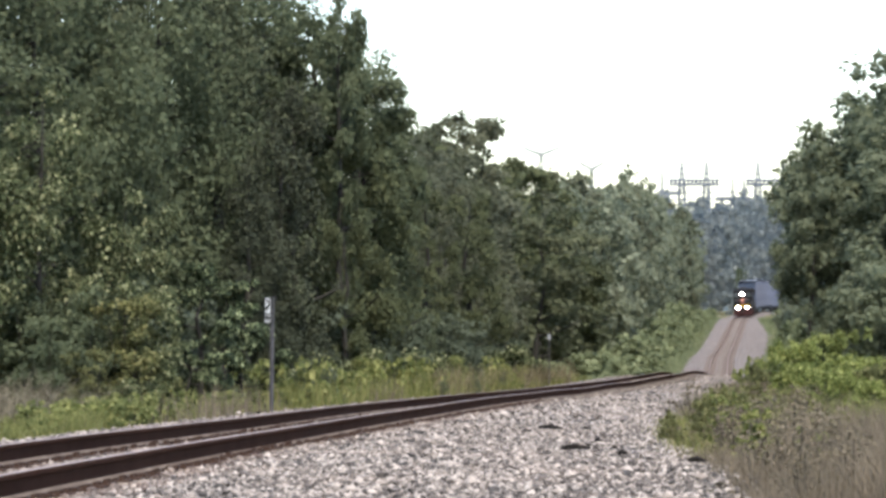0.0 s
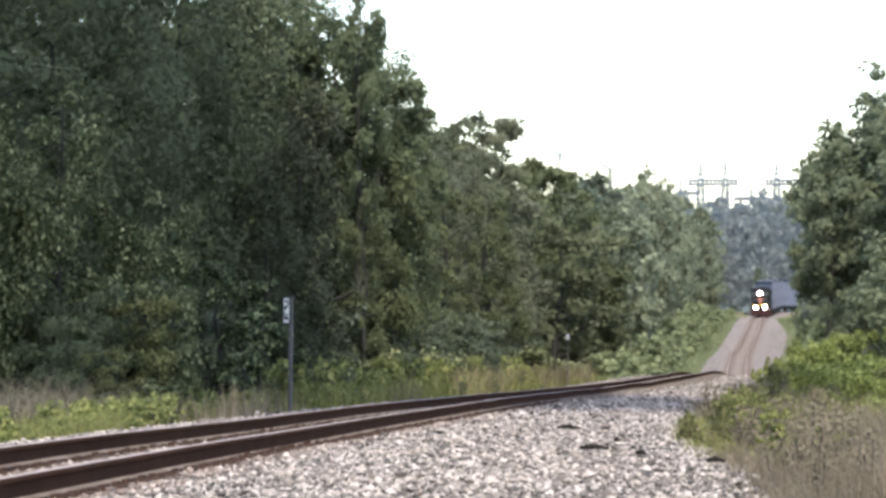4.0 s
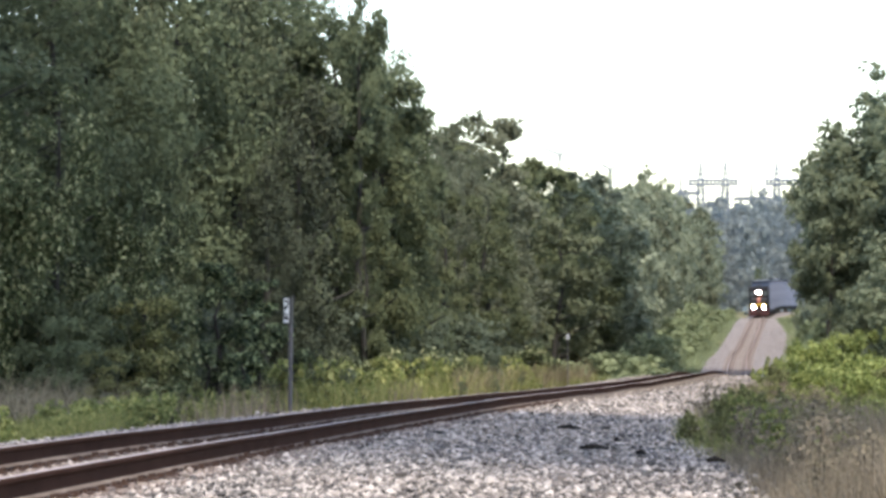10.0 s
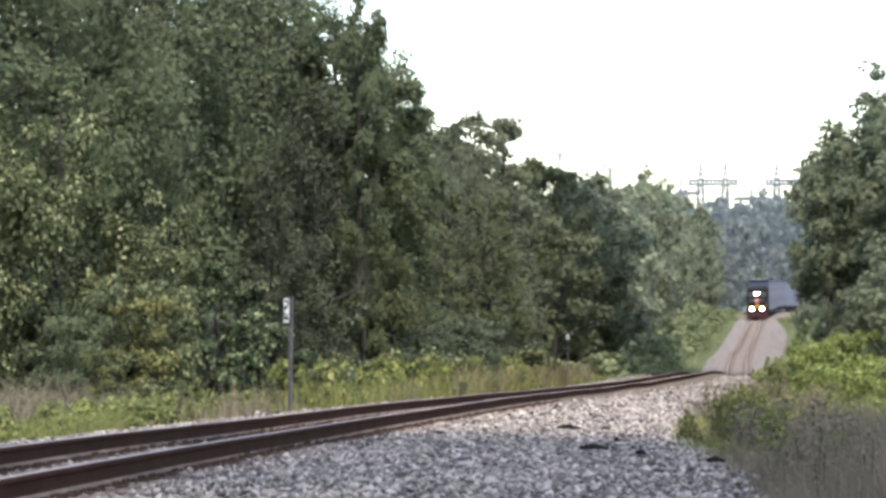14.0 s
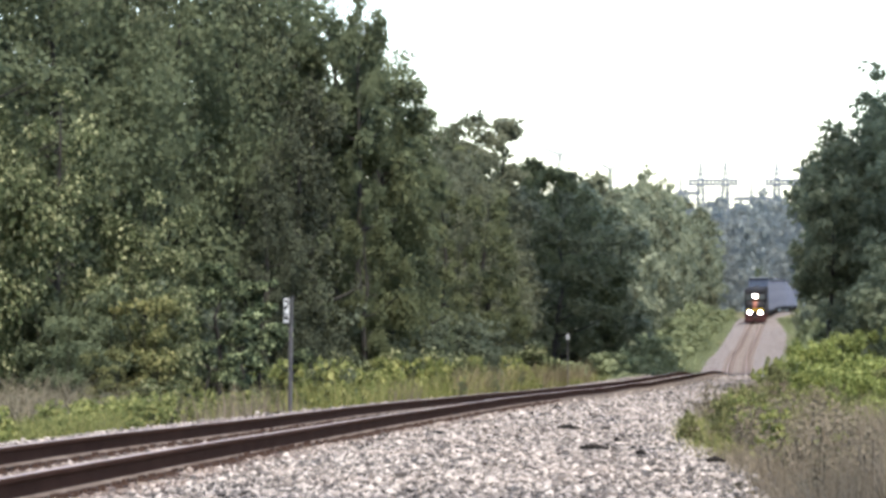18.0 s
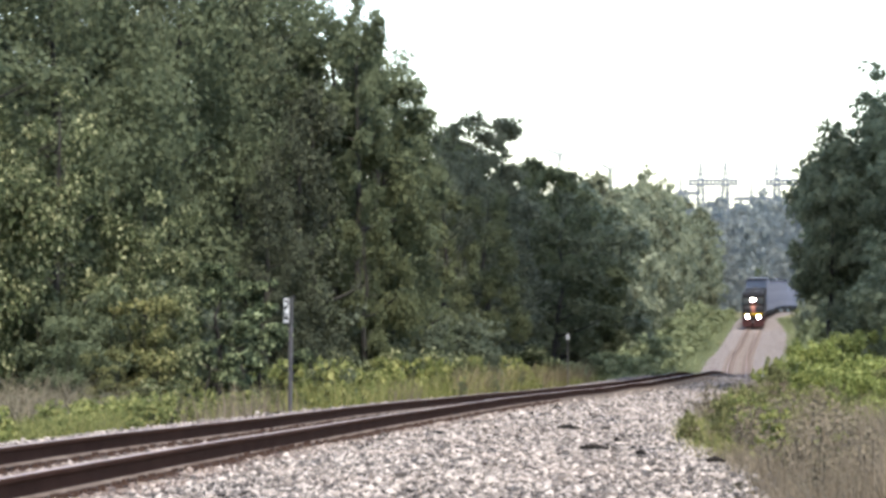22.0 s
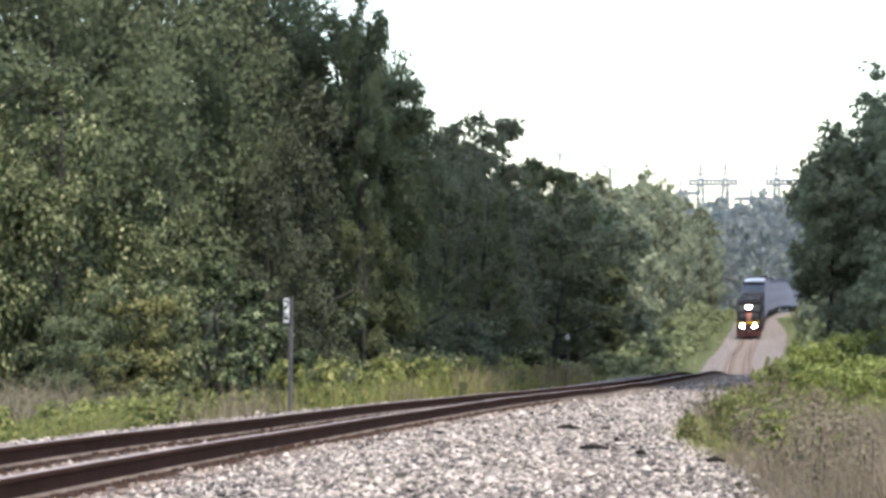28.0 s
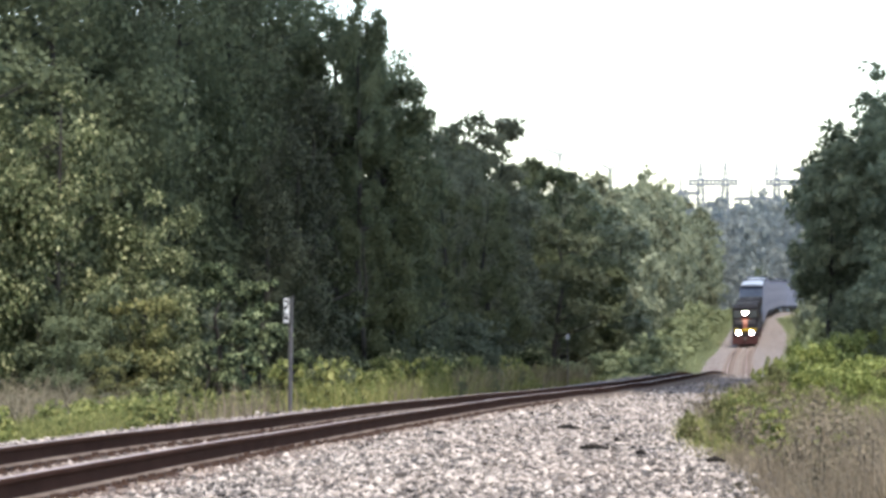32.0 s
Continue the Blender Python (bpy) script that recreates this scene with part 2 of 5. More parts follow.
TRACK_Z = np.array([1.9, 0.74, 0.426, 0.317, 0.206, 0.048, -0.13, -0.354, -0.659, -1.048, -1.492, -1.873, -2.11, -2.225, -2.36, -2.76, -3.70, -4.85, -5.05, -4.98, -5.08,
                    -4.10, -2.95, -2.78, -3.15, -3.1, -2.9, -3.1, -3.7, -4, -5])


def spline(xs, ys):
    """A smooth curve through the points, that does not overshoot."""
    h = np.diff(xs)
    d = np.diff(ys) / h
    s = np.zeros(len(xs))
    s[1:-1] = (d[:-1] * h[1:] + d[1:] * h[:-1]) / (h[1:] + h[:-1])
    s[0], s[-1] = d[0], d[-1]

    def at(x):
        x = np.asarray(x, dtype=float)
        i = np.clip(np.searchsorted(xs, x) - 1, 0, len(xs) - 2)
        t = np.clip((x - xs[i]) / h[i], 0, 1)
        t2, t3 = t * t, t * t * t
        return (2 * t3 - 3 * t2 + 1) * ys[i] + (t3 - 2 * t2 + t) * h[i] * s[i] + (-2 * t3 + 3 * t2) * ys[i + 1] + (t3 - t2) * h[i] * s[i + 1]
    return at


track_x, track_z = spline(TRACK_Y, TRACK_X), spline(TRACK_Y, TRACK_Z)


def cant(y):
    """By how much the outer rail lies above the inner one."""
    return float(np.interp(y, [18, 60, 145, 230, 420, 560], [0.0, 0.02, 0.07, 0.04, 0.02, 0.06]))


def track_pose(y, u=0.0, dz=0.0):
    """On the track: the x axis across it, y along it away from the tripod."""
    y = float(y)
    e = 0.5
    d = Vector((float(track_x(y + e) - track_x(y - e)), 2 * e, float(track_z(y + e) - track_z(y - e)))).normalized()
    across = Vector((d.y, -d.x, cant(y) / 1.5)).normalized()
    up = across.cross(d).normalized()
    m = Matrix((across, d, up)).transposed().to_4x4()
    m.translation = Vector((float(track_x(y)), y, float(track_z(y)))) + across * u + up * dz
    return m


def right_width(y):
    """How far the ballast reaches to the right of the track."""
    return np.interp(y, [-50, 25, 32, 45, 90, 130, 165, 220, 260, 300, 360, 400, 470, 1000], [6.0, 5.8, 5.4, 4.6, 3.9, 3.6, 4.3, 3.9, 4.0, 4.5, 4.9, 4.9, 3.0, 2.4])


def ground_z(x, y):
    """Height of the ground: the bed, its shoulders, the verges, the rise and fall of the land."""
    x, y = np.asarray(x, dtype=float), np.asarray(y, dtype=float)
    u = x - track_x(y)
    r = right_width(y)
    z = track_z(y) - 0.275 + 0.012 * u
    z = z - np.interp(-u, [3.3, 4.9, 6.5], [0, 0.32, 0.46])
    z = z - np.interp(u - r, [-3.0, -0.2, 1.5, 4], [0.0, 0.12, 0.40, 0.35])
    far = np.clip((np.abs(u) - 8) / 40, 0, 1)
    wave = 0.12 * np.sin(x * 0.7 + y * 0.31) * np.sin(y * 0.43 - x * 0.2) * np.clip((np.abs(u) - 4) / 4, 0, 1)
    return z + wave + far * 0.8


# ---- ground and ballast ----
def build_ground():
    ys = np.unique(np.concatenate([np.arange(-80, 20, 8), np.arange(20, 140, 1.5), np.arange(140, 560, 6), np.geomspace(560, 4500, 22)]))
    us = np.concatenate([-np.geomspace(3000, 12, 20), np.arange(-11.5, 11.6, 0.5), np.geomspace(12, 3000, 20)])
    yy, uu = np.meshgrid(ys, us, indexing="ij")
    xx = track_x(yy) + uu
    zz = ground_z(xx, yy) - 0.06
    v = np.stack([xx, yy, zz], -1).reshape(-1, 3)
    n = len(us)
    i = (np.arange(len(ys) - 1)[:, None] * n + np.arange(n - 1)[None]).ravel()
    f = np.stack([i, i + 1, i + n + 1, i + n], -1)
    tagged(link_mesh("ground", array_mesh("ground", v, f, True), GROUND), "weedy verge soil with patches of dry grass", "ground", kind="structure")


def build_bed():
    ys = np.unique(np.concatenate([np.arange(-30, 20, 4), np.arange(20, 140, 0.6), np.arange(140, 720, 3.0)]))
    ts = np.linspace(0, 1, 31)
    yy, tt = np.meshgrid(ys, ts, indexing="ij")
    left = np.interp(yy, [28, 36, 48, 64, 90], [-3.9, -4.8, -4.7, -4.0, -3.3])
    uu = left + tt * (right_width(yy) + 0.15 * np.sin(yy * 1.9) + 0.2 * np.sin(yy * 0.63) - left)
    xx = track_x(yy) + uu
    zz = ground_z(xx, yy) + np.where(yy < 85, 0.025, 0.05)
    zz[:, 0] -= 0.25
    zz[:, -1] -= 0.2
    v = np.stack([xx, yy, zz], -1).reshape(-1, 3)
    n = len(ts)
    i = (np.arange(len(ys) - 1)[:, None] * n + np.arange(n - 1)[None]).ravel()
    f = np.stack([i, i + 1, i + n + 1, i + n], -1)
    tagged(link_mesh("ballast_bed", array_mesh("ballast_bed", v, f, True), BED), "pale crushed stone ballast bed under the track", "ballast",
           kind="structure")


def build_dust_strips():
    """Rust and brake dust on the far ballast along each rail."""
    ys = np.arange(140, 640, 3.0)
    for side in (-1, 1):
        v = []
        for y in ys:
            m = track_pose(y, 0, -0.19)
            v += [m @ Vector((side * 0.754 + u + 0.05 * math.sin(y * 0.7 + u), 0, 0)) for u in (-0.42, 0.42)]
        i = np.arange(len(ys) - 1) * 2
        tagged(link_mesh("ballast_stain", array_mesh("ballast_stain", np.array(v), np.stack([i, i + 1, i + 3, i + 2], -1)), DUST), "rust-brown dust on the ballast along a rail", "ballast",
               kind="structure")


ICO_V = np.array([(0, 0, 1), (0.9, 0, 0.2), (0.2, 0.9, 0.15), (-0.8, 0.45, 0.2), (-0.75, -0.5, 0.25), (0.25, -0.9, 0.2), (0, 0, -0.8)])
ICO_F = np.array([(0, 1, 2), (0, 2, 3), (0, 3, 4), (0, 4, 5), (0, 5, 1), (6, 2, 1), (6, 3, 2), (6, 4, 3), (6, 5, 4), (6, 1, 5)])


def build_stones():
    """Loose ballast: angular stones strewn over the near bed."""
    g = np.random.default_rng(5)
    out = []
    for y0, y1, u0, u1, per in ((21, 33, -3.4, 6.2, 430), (33, 48, -4.8, 5.6, 210), (48, 80, -4.3, 4.8, 75), (80, 148, -2.6, 4.0, 22)):
        n = int((y1 - y0) * (u1 - u0) * per)
        y = g.uniform(y0, y1, n)
        u = g.uniform(u0, u1, n)
        keep = (u < right_width(y) + g.normal(0, 0.25, n)) & (np.abs(np.abs(u) - 0.75) > np.where(np.abs((y - 20) % 0.52 - 0.26) > 0.13, 0.24, 0.085))
        x = track_x(y) + u
        keep &= np.abs(x / y) < 0.16
        x, y = x[keep], y[keep]
        size = g.gamma(7, 0.0029, len(x)) * (1 + 0.25 * (y0 > 40) + 0.4 * (y0 > 70))
        out.append(np.stack([x, y, ground_z(x, y) + 0.04 - 0.022 * (np.abs(np.abs(x - track_x(y)) - 0.75) < 0.27) + 0.03 * (np.abs(x - track_x(y)) < 0.45) + size * g.uniform(0.0, 0.9, len(x)), np.clip(size, 0.012, 0.06)], -1))
    p = np.concatenate(out)
    n = len(p)
    a, tip = g.uniform(0, 6.28, n), g.uniform(-0.9, 0.9, n)
    v = np.broadcast_to(ICO_V, (n, 7, 3)) * g.uniform(0.65, 1.3, (n, 7, 1)) * np.stack([g.uniform(0.8, 1.4, n), g.uniform(0.75, 1.1, n), g.uniform(0.65, 1.05, n)], -1)[:, None]
    c, s, ct, st = np.cos(a)[:, None], np.sin(a)[:, None], np.cos(tip)[:, None], np.sin(tip)[:, None]
    x, y, z = v[..., 0], v[..., 1], v[..., 2]
    y, z = y * ct - z * st, y * st + z * ct
    v = np.stack([x * c - y * s, x * s + y * c, z], -1) * p[:, None, 3:] + p[:, None, :3]
    # brake dust and rust stain the stones beside the rails; far stones show their upper faces alone
    beside = np.abs(np.abs(p[:, 0] - track_x(p[:, 1])) - 0.75) < g.uniform(0.22, 0.75, n)
    near = p[:, 1] < 30
    for name, mat, pick, label in (("ballast_stones", STONE, ~beside, "loose pale grey and pinkish crushed ballast stones"),
                                   ("stained_stones", STONE_RUSTY, beside, "rust-stained ballast stones beside the rails")):
        sel = v[pick]
        f = np.concatenate([(ICO_F[None] + (np.flatnonzero(near[pick]) * 7)[:, None, None]).reshape(-1, 3),
                            (ICO_F[None, :5] + (np.flatnonzero(~near[pick]) * 7)[:, None, None]).reshape(-1, 3)])
        tagged(link_mesh(name, array_mesh(name, sel.reshape(-1, 3), f), mat), label, "gravel", kind="stuff")


# ---- track ----
RAIL_OUTLINE = [(-0.055, -0.185), (0.055, -0.185), (0.055, -0.172), (0.012, -0.155), (0.010, -0.050), (0.036, -0.040), (0.037, -0.012), (0.028, -0.003)]
RAIL_OUTLINE = RAIL_OUTLINE + [(-u, z) for u, z in RAIL_OUTLINE[::-1] if (u, z) not in ((-0.055, -0.185), (0.055, -0.185))]


def build_track():
    track = tagged(new("railway_track"), "rusty steel rails on dark wooden ties in pale ballast", "railway track")
    ys = np.unique(np.concatenate([np.arange(-40, 18, 3), np.arange(18, 140, 0.8), np.arange(140, 900, 4)]))
    for side in (-1, 1):
        rings = []
        g = np.random.default_rng(3 + side)
        wob = np.interp(ys, np.arange(-40, 900, 9), g.normal(0, 0.008, len(np.arange(-40, 900, 9))))
        wob = wob * np.clip((190 - ys) / 60, 0, 1)
        for y, w in zip(ys, wob):
            m = track_pose(y, side * 0.754, w)
            rings.append([m @ Vector((u, 0, z)) for u, z in RAIL_OUTLINE])
        k = len(RAIL_OUTLINE)
        v = np.array(rings).reshape(-1, 3)
        i = (np.arange(len(ys) - 1)[:, None] * k + np.arange(k)[None])
        j = (np.arange(len(ys) - 1)[:, None] * k + (np.arange(k) + 1)[None] % k)
        f = np.stack([i, j, j + k, i + k], -1).reshape(-1, 4)
        rail = link_mesh("rail", array_mesh("rail", v, f), RAIL_RUST, track, "rust-brown steel rail")
        top = []
        for y, w in zip(ys, wob):
            m = track_pose(y, side * 0.754, w)
            top.append([m @ Vector((u, 0, z)) for u, z in ((-0.027, -0.003), (-0.018, 0.0015), (0.018, 0.0015), (0.027, -0.003))])
        v = np.array(top).reshape(-1, 3)
        i = (np.arange(len(ys) - 1)[:, None] * 4 + np.arange(3)[None]).ravel()
        link_mesh("running_surface", array_mesh("running_surface", v, np.stack([i, i + 1, i + 5, i + 4], -1)), RAIL_TOP, rail, "worn bright railhead")
        for s in (-1, 1):
            foot = []
            for y, w in zip(ys, wob):
                m = track_pose(y, side * 0.754, w)
                foot.append([m @ Vector((u * s, 0, z)) for u, z in ((0.0575, -0.186), (0.0575, -0.1705), (0.0135, -0.1525))])
            v = np.array(foot).reshape(-1, 3)
            i = (np.arange(len(ys) - 1)[:, None] * 3 + np.arange(2)[None]).ravel()
            link_mesh("rail_foot", array_mesh("rail_foot", v, np.stack([i, i + 1, i + 4, i + 3], -1)), RAIL_FOOT_LIT, rail, "rail foot coloured lighter tan as if sunlit")
    return track


def tie_mesh():
    bm = box(B(), -1.3, -0.115, -0.18, 1.3, 0.115, 0, 0.012)
    me = bpy.data.meshes.new("tie")
    bm.to_mesh(me)
    bm.free()
    me.materials.append(TIE_WOOD)
    return me


def plate_mesh():
    bm = box(B(), -0.18, -0.095, 0, 0.18, 0.095, 0.018)
    for u in (-0.11, 0.11):
        for y in (-0.06, 0.06):
            box(bm, u - 0.018, y - 0.014, 0.018, u + 0.018, y + 0.014, 0.05)
    for y in (-0.17, 0.17):
        box(bm, -0.085, y - 0.03, 0.0, 0.085, y + 0.03, 0.035)
    me = bpy.data.meshes.new("tie_plate")
    bm.to_mesh(me)
    bm.free()
    me.materials.append(PLATE)
    return me


def build_ties(track):
    g = random.Random(4)
    tie, plate = tie_mesh(), plate_mesh()
    y = 20.0
    while y < 140:
        m = track_pose(y, g.gauss(0, 0.03), -0.21 + g.gauss(0, 0.006)) @ pose(0, 0, 0, 0, 0, g.gauss(0, 0.8))
        ob = new("tie", tie)
        ob.parent, ob.matrix_basis = track, m
        if y < 70:
            for u in (-0.754, 0.754):
                p = new("tie_plate", plate)
                p.parent, p.matrix_basis = ob, pose(u, 0, 0.001)
        y += 0.52
    vs, fs = [], []
    c = np.array([(-1.3, -0.11, -0.15), (1.3, -0.11, -0.15), (1.3, 0.11, -0.15), (-1.3, 0.11, -0.15), (-1.3, -0.11, 0), (1.3, -0.11, 0), (1.3, 0.11, 0), (-1.3, 0.11, 0)])
    q = [(4, 5, 6, 7), (0, 1, 5, 4), (1, 2, 6, 5), (2, 3, 7, 6), (3, 0, 4, 7)]
    for k, y in enumerate(np.arange(140, 620, 0.52)):
        m = track_pose(y, g.gauss(0, 0.03), -0.203 + g.gauss(0, 0.004))
        vs += [m @ Vector(p) for p in c]
        fs += [[a + 8 * k for a in face] for face in q]
    far = link_mesh("distant_tie", array_mesh("distant_tie", np.array(vs), np.array(fs)), DUSTY_TIE, track)
    far["kind"] = "stuff"


# ---- leaves and plants ----
def leaves(g, centres, radii, count, size, droop=0.3, flat=0.75, slim=1.0, scatter=0.42, faces=None):
    """Loose leaf blades on the outside of clumps round the centres: diamonds, folded along the middle, that mostly face outwards and up."""
    k = g.choice(len(centres), count, p=radii ** 2 / np.sum(radii ** 2))
    d = g.normal(0, 1, (count, 3)) + np.array([0, 0, 0.25])
    d /= np.linalg.norm(d, axis=1)[:, None]
    r = radii[k] * g.uniform(0.1, 1.0, count) ** 0.55 * np.where(g.uniform(0, 1, count) < 0.22, g.uniform(1.0, 1.7, count), 1.0)
    p = centres[k] + d * r[:, None] * np.array([1, 1, flat])
    if faces is None:
        out = centres[k] * np.array([0.4, 0.4, 0])
        out /= np.linalg.norm(out, axis=1)[:, None] + 0.3
    else:
        out = faces[k] * 0.8
    n = d * 0.45 + out + g.normal(0, scatter, (count, 3)) + np.array([0, 0, 0.35])
    n /= np.linalg.norm(n, axis=1)[:, None]
    a = np.cross(n, g.normal(0, 1, (count, 3)))
    a[:, 2] -= droop * np.abs(g.normal(0, 1, count))
    a /= np.linalg.norm(a, axis=1)[:, None] + 1e-6
    b = np.cross(n, a)
    ln = size * g.uniform(0.6, 1.5, count)[:, None]
    wd = ln * g.uniform(0.28, 0.5, count)[:, None] * slim
    v = np.stack([p - a * ln * 0.5, p + b * wd + n * wd * 0.3, p + a * ln * 0.5, p - b * wd + n * wd * 0.3], 1)
    return v.reshape(-1, 3)


def quads(count):
    return np.arange(count * 4).reshape(-1, 4)


def limb_tree(g, height, trunk_r, low, spread, limbs):
    """A tapered, slightly crooked trunk and limbs; returns the mesh and the limb ends."""
    bm = B()
    pts = [Vector((0, 0, -0.3))]
    for i in range(1, 7):
        z = height * 0.92 * i / 6
        pts.append(Vector((g.normal(0, 0.018) * height, g.normal(0, 0.018) * height, z)))
    for i in range(6):
        r0, r1 = trunk_r * (1 - i / 6.6), trunk_r * (1 - (i + 1) / 6.6)
        rod(bm, pts[i], pts[i + 1], r0, r1, 7)
    ends = []
    for k in range(limbs):
        f = low + (0.93 - low) * (k + g.uniform(0, 1)) / limbs
        i = min(5, int(f * 6))
        a = pts[i].lerp(pts[i + 1], f * 6 - i)
        ang = k * 2.4 + g.normal(0, 0.4)
        ln = spread * g.uniform(0.6, 1.05) * (1.15 - 0.75 * f ** 2)
        b = a + Vector((math.cos(ang) * ln, math.sin(ang) * ln, ln * g.uniform(0.15, 0.6)))
        mid = a.lerp(b, 0.5) + Vector((0, 0, -0.05 * ln))
        r = trunk_r * 0.4 * (1.1 - f)
        rod(bm, a, mid, r, r * 0.7, 4)
        rod(bm, mid, b, r * 0.7, r * 0.25, 4)
        ends.append((b, mid, f))
    return bm, ends


def make_tree(kind, seed, height, radius, low, clumps, count, size, leaf, label, category="tree", limbs=14, cone=0.0, lone=0.26, droop=0.3, flat=0.75, slim=1.0, lobes=12, tall=1.25):
    """One tree at the origin: trunk with limbs, and a crown of clumps of leaves with gaps between them."""
    g = np.random.default_rng(seed)
    bm, ends = limb_tree(g, height, height * 0.017 + 0.03, low, radius * 0.85, limbs)
    tree = tagged(new(kind), label, category)
    part("trunk", bm, BARK, tree)
    # the crown: a few great boughs, each covered with small clumps, and shade between them
    boughs = []
    for i in range(lobes):
        f = (i + g.uniform(0.1, 0.9)) / lobes
        z = height * (low + (0.93 - low) * f)
        shape = (1 - f) ** 0.55 if cone else math.sin(math.pi * min(1, 0.2 + 0.76 * f)) ** 0.6
        ang = i * 2.4 + g.normal(0, 0.35)
        d = radius * shape * (0.60 + lone * g.uniform(-0.8, 0.8))
        rad = radius * (0.28 + 0.24 * shape) * g.uniform(0.75, 1.2)
        boughs.append((np.array((math.cos(ang) * d, math.sin(ang) * d, z)), rad, tall * g.uniform(0.9, 1.2)))
    c, r, faces = [], [], []
    for b, mid, f in ends[::2]:
        # sprays along the limb
        for step in (0.45, 0.75, 1.0):
            q = mid.lerp(b, step) + Vector(g.normal(0, 0.03 * radius, 3))
            c.append(tuple(q))
            r.append(radius * g.uniform(0.06, 0.13))
            faces.append((q.x / radius, q.y / radius, 0.3))
    while len(c) < clumps:
        o, rad, up = boughs[g.integers(0, lobes)]
        d = g.normal(0, 1, 3) + np.array([o[0], o[1], 0]) / radius * 0.7 + np.array([0, 0, 0.25])
        d /= np.linalg.norm(d)
        c.append(tuple(o + d * np.array([1, 1, up]) * rad * g.uniform(0.35, 1.0)))
        r.append(rad * g.uniform(0.25, 0.6))
        faces.append(tuple(d))
    v = leaves(g, np.array(c), np.array(r), count, size, droop, flat, slim, 0.45, np.array(faces))
    link_mesh("crown", array_mesh("crown", v, quads(count)), leaf, tree)
    return tree


def make_bush(kind, seed, height, radius, clumps, count, size, leaf, label, category="bush", fine=1.0):
    g = np.random.default_rng(seed)
    bush = tagged(new(kind), label, category)
    bm = B()
    c, r = [], []
    for k in range(clumps):
        ang, f = g.uniform(0, 6.28), g.uniform(0.12, 0.95)
        d = radius * math.sqrt(g.uniform(0, 1)) * (1 - 0.5 * f) * (1 + 0.35 * math.sin(3 * ang + seed))
        p = (math.cos(ang) * d, math.sin(ang) * d, height * f)
        c.append(p)
        r.append(min(radius, height) * g.uniform(0.14, 0.3) * fine)
        if k % 4 == 0:
            rod(bm, (p[0] * 0.15, p[1] * 0.15, -0.05), p, 0.015, 0.006, 5)
    part("brushwood", bm, BARK, bush)["kind"] = "stuff"
    link_mesh("leaves", array_mesh("leaves", leaves(g, np.array(c), np.array(r), count, size), quads(count)), leaf, bush)
    return bush


def stand(tree, x, y, height, turn, base_height, wide=1.0, sink=0.1):
    """Stands a copy of the tree on the ground at its own height."""
    c = copy_thing(tree, pose(x, y, float(ground_z(x, y)) - sink, 0, 0, turn))
    s = height / base_height
    c.scale = (s * wide, s * wide, s)
    return c


def remove(ob):
    for o in (*ob.children_recursive, ob):
        bpy.data.objects.remove(o)


# ---- woods ----
SWAYING = []


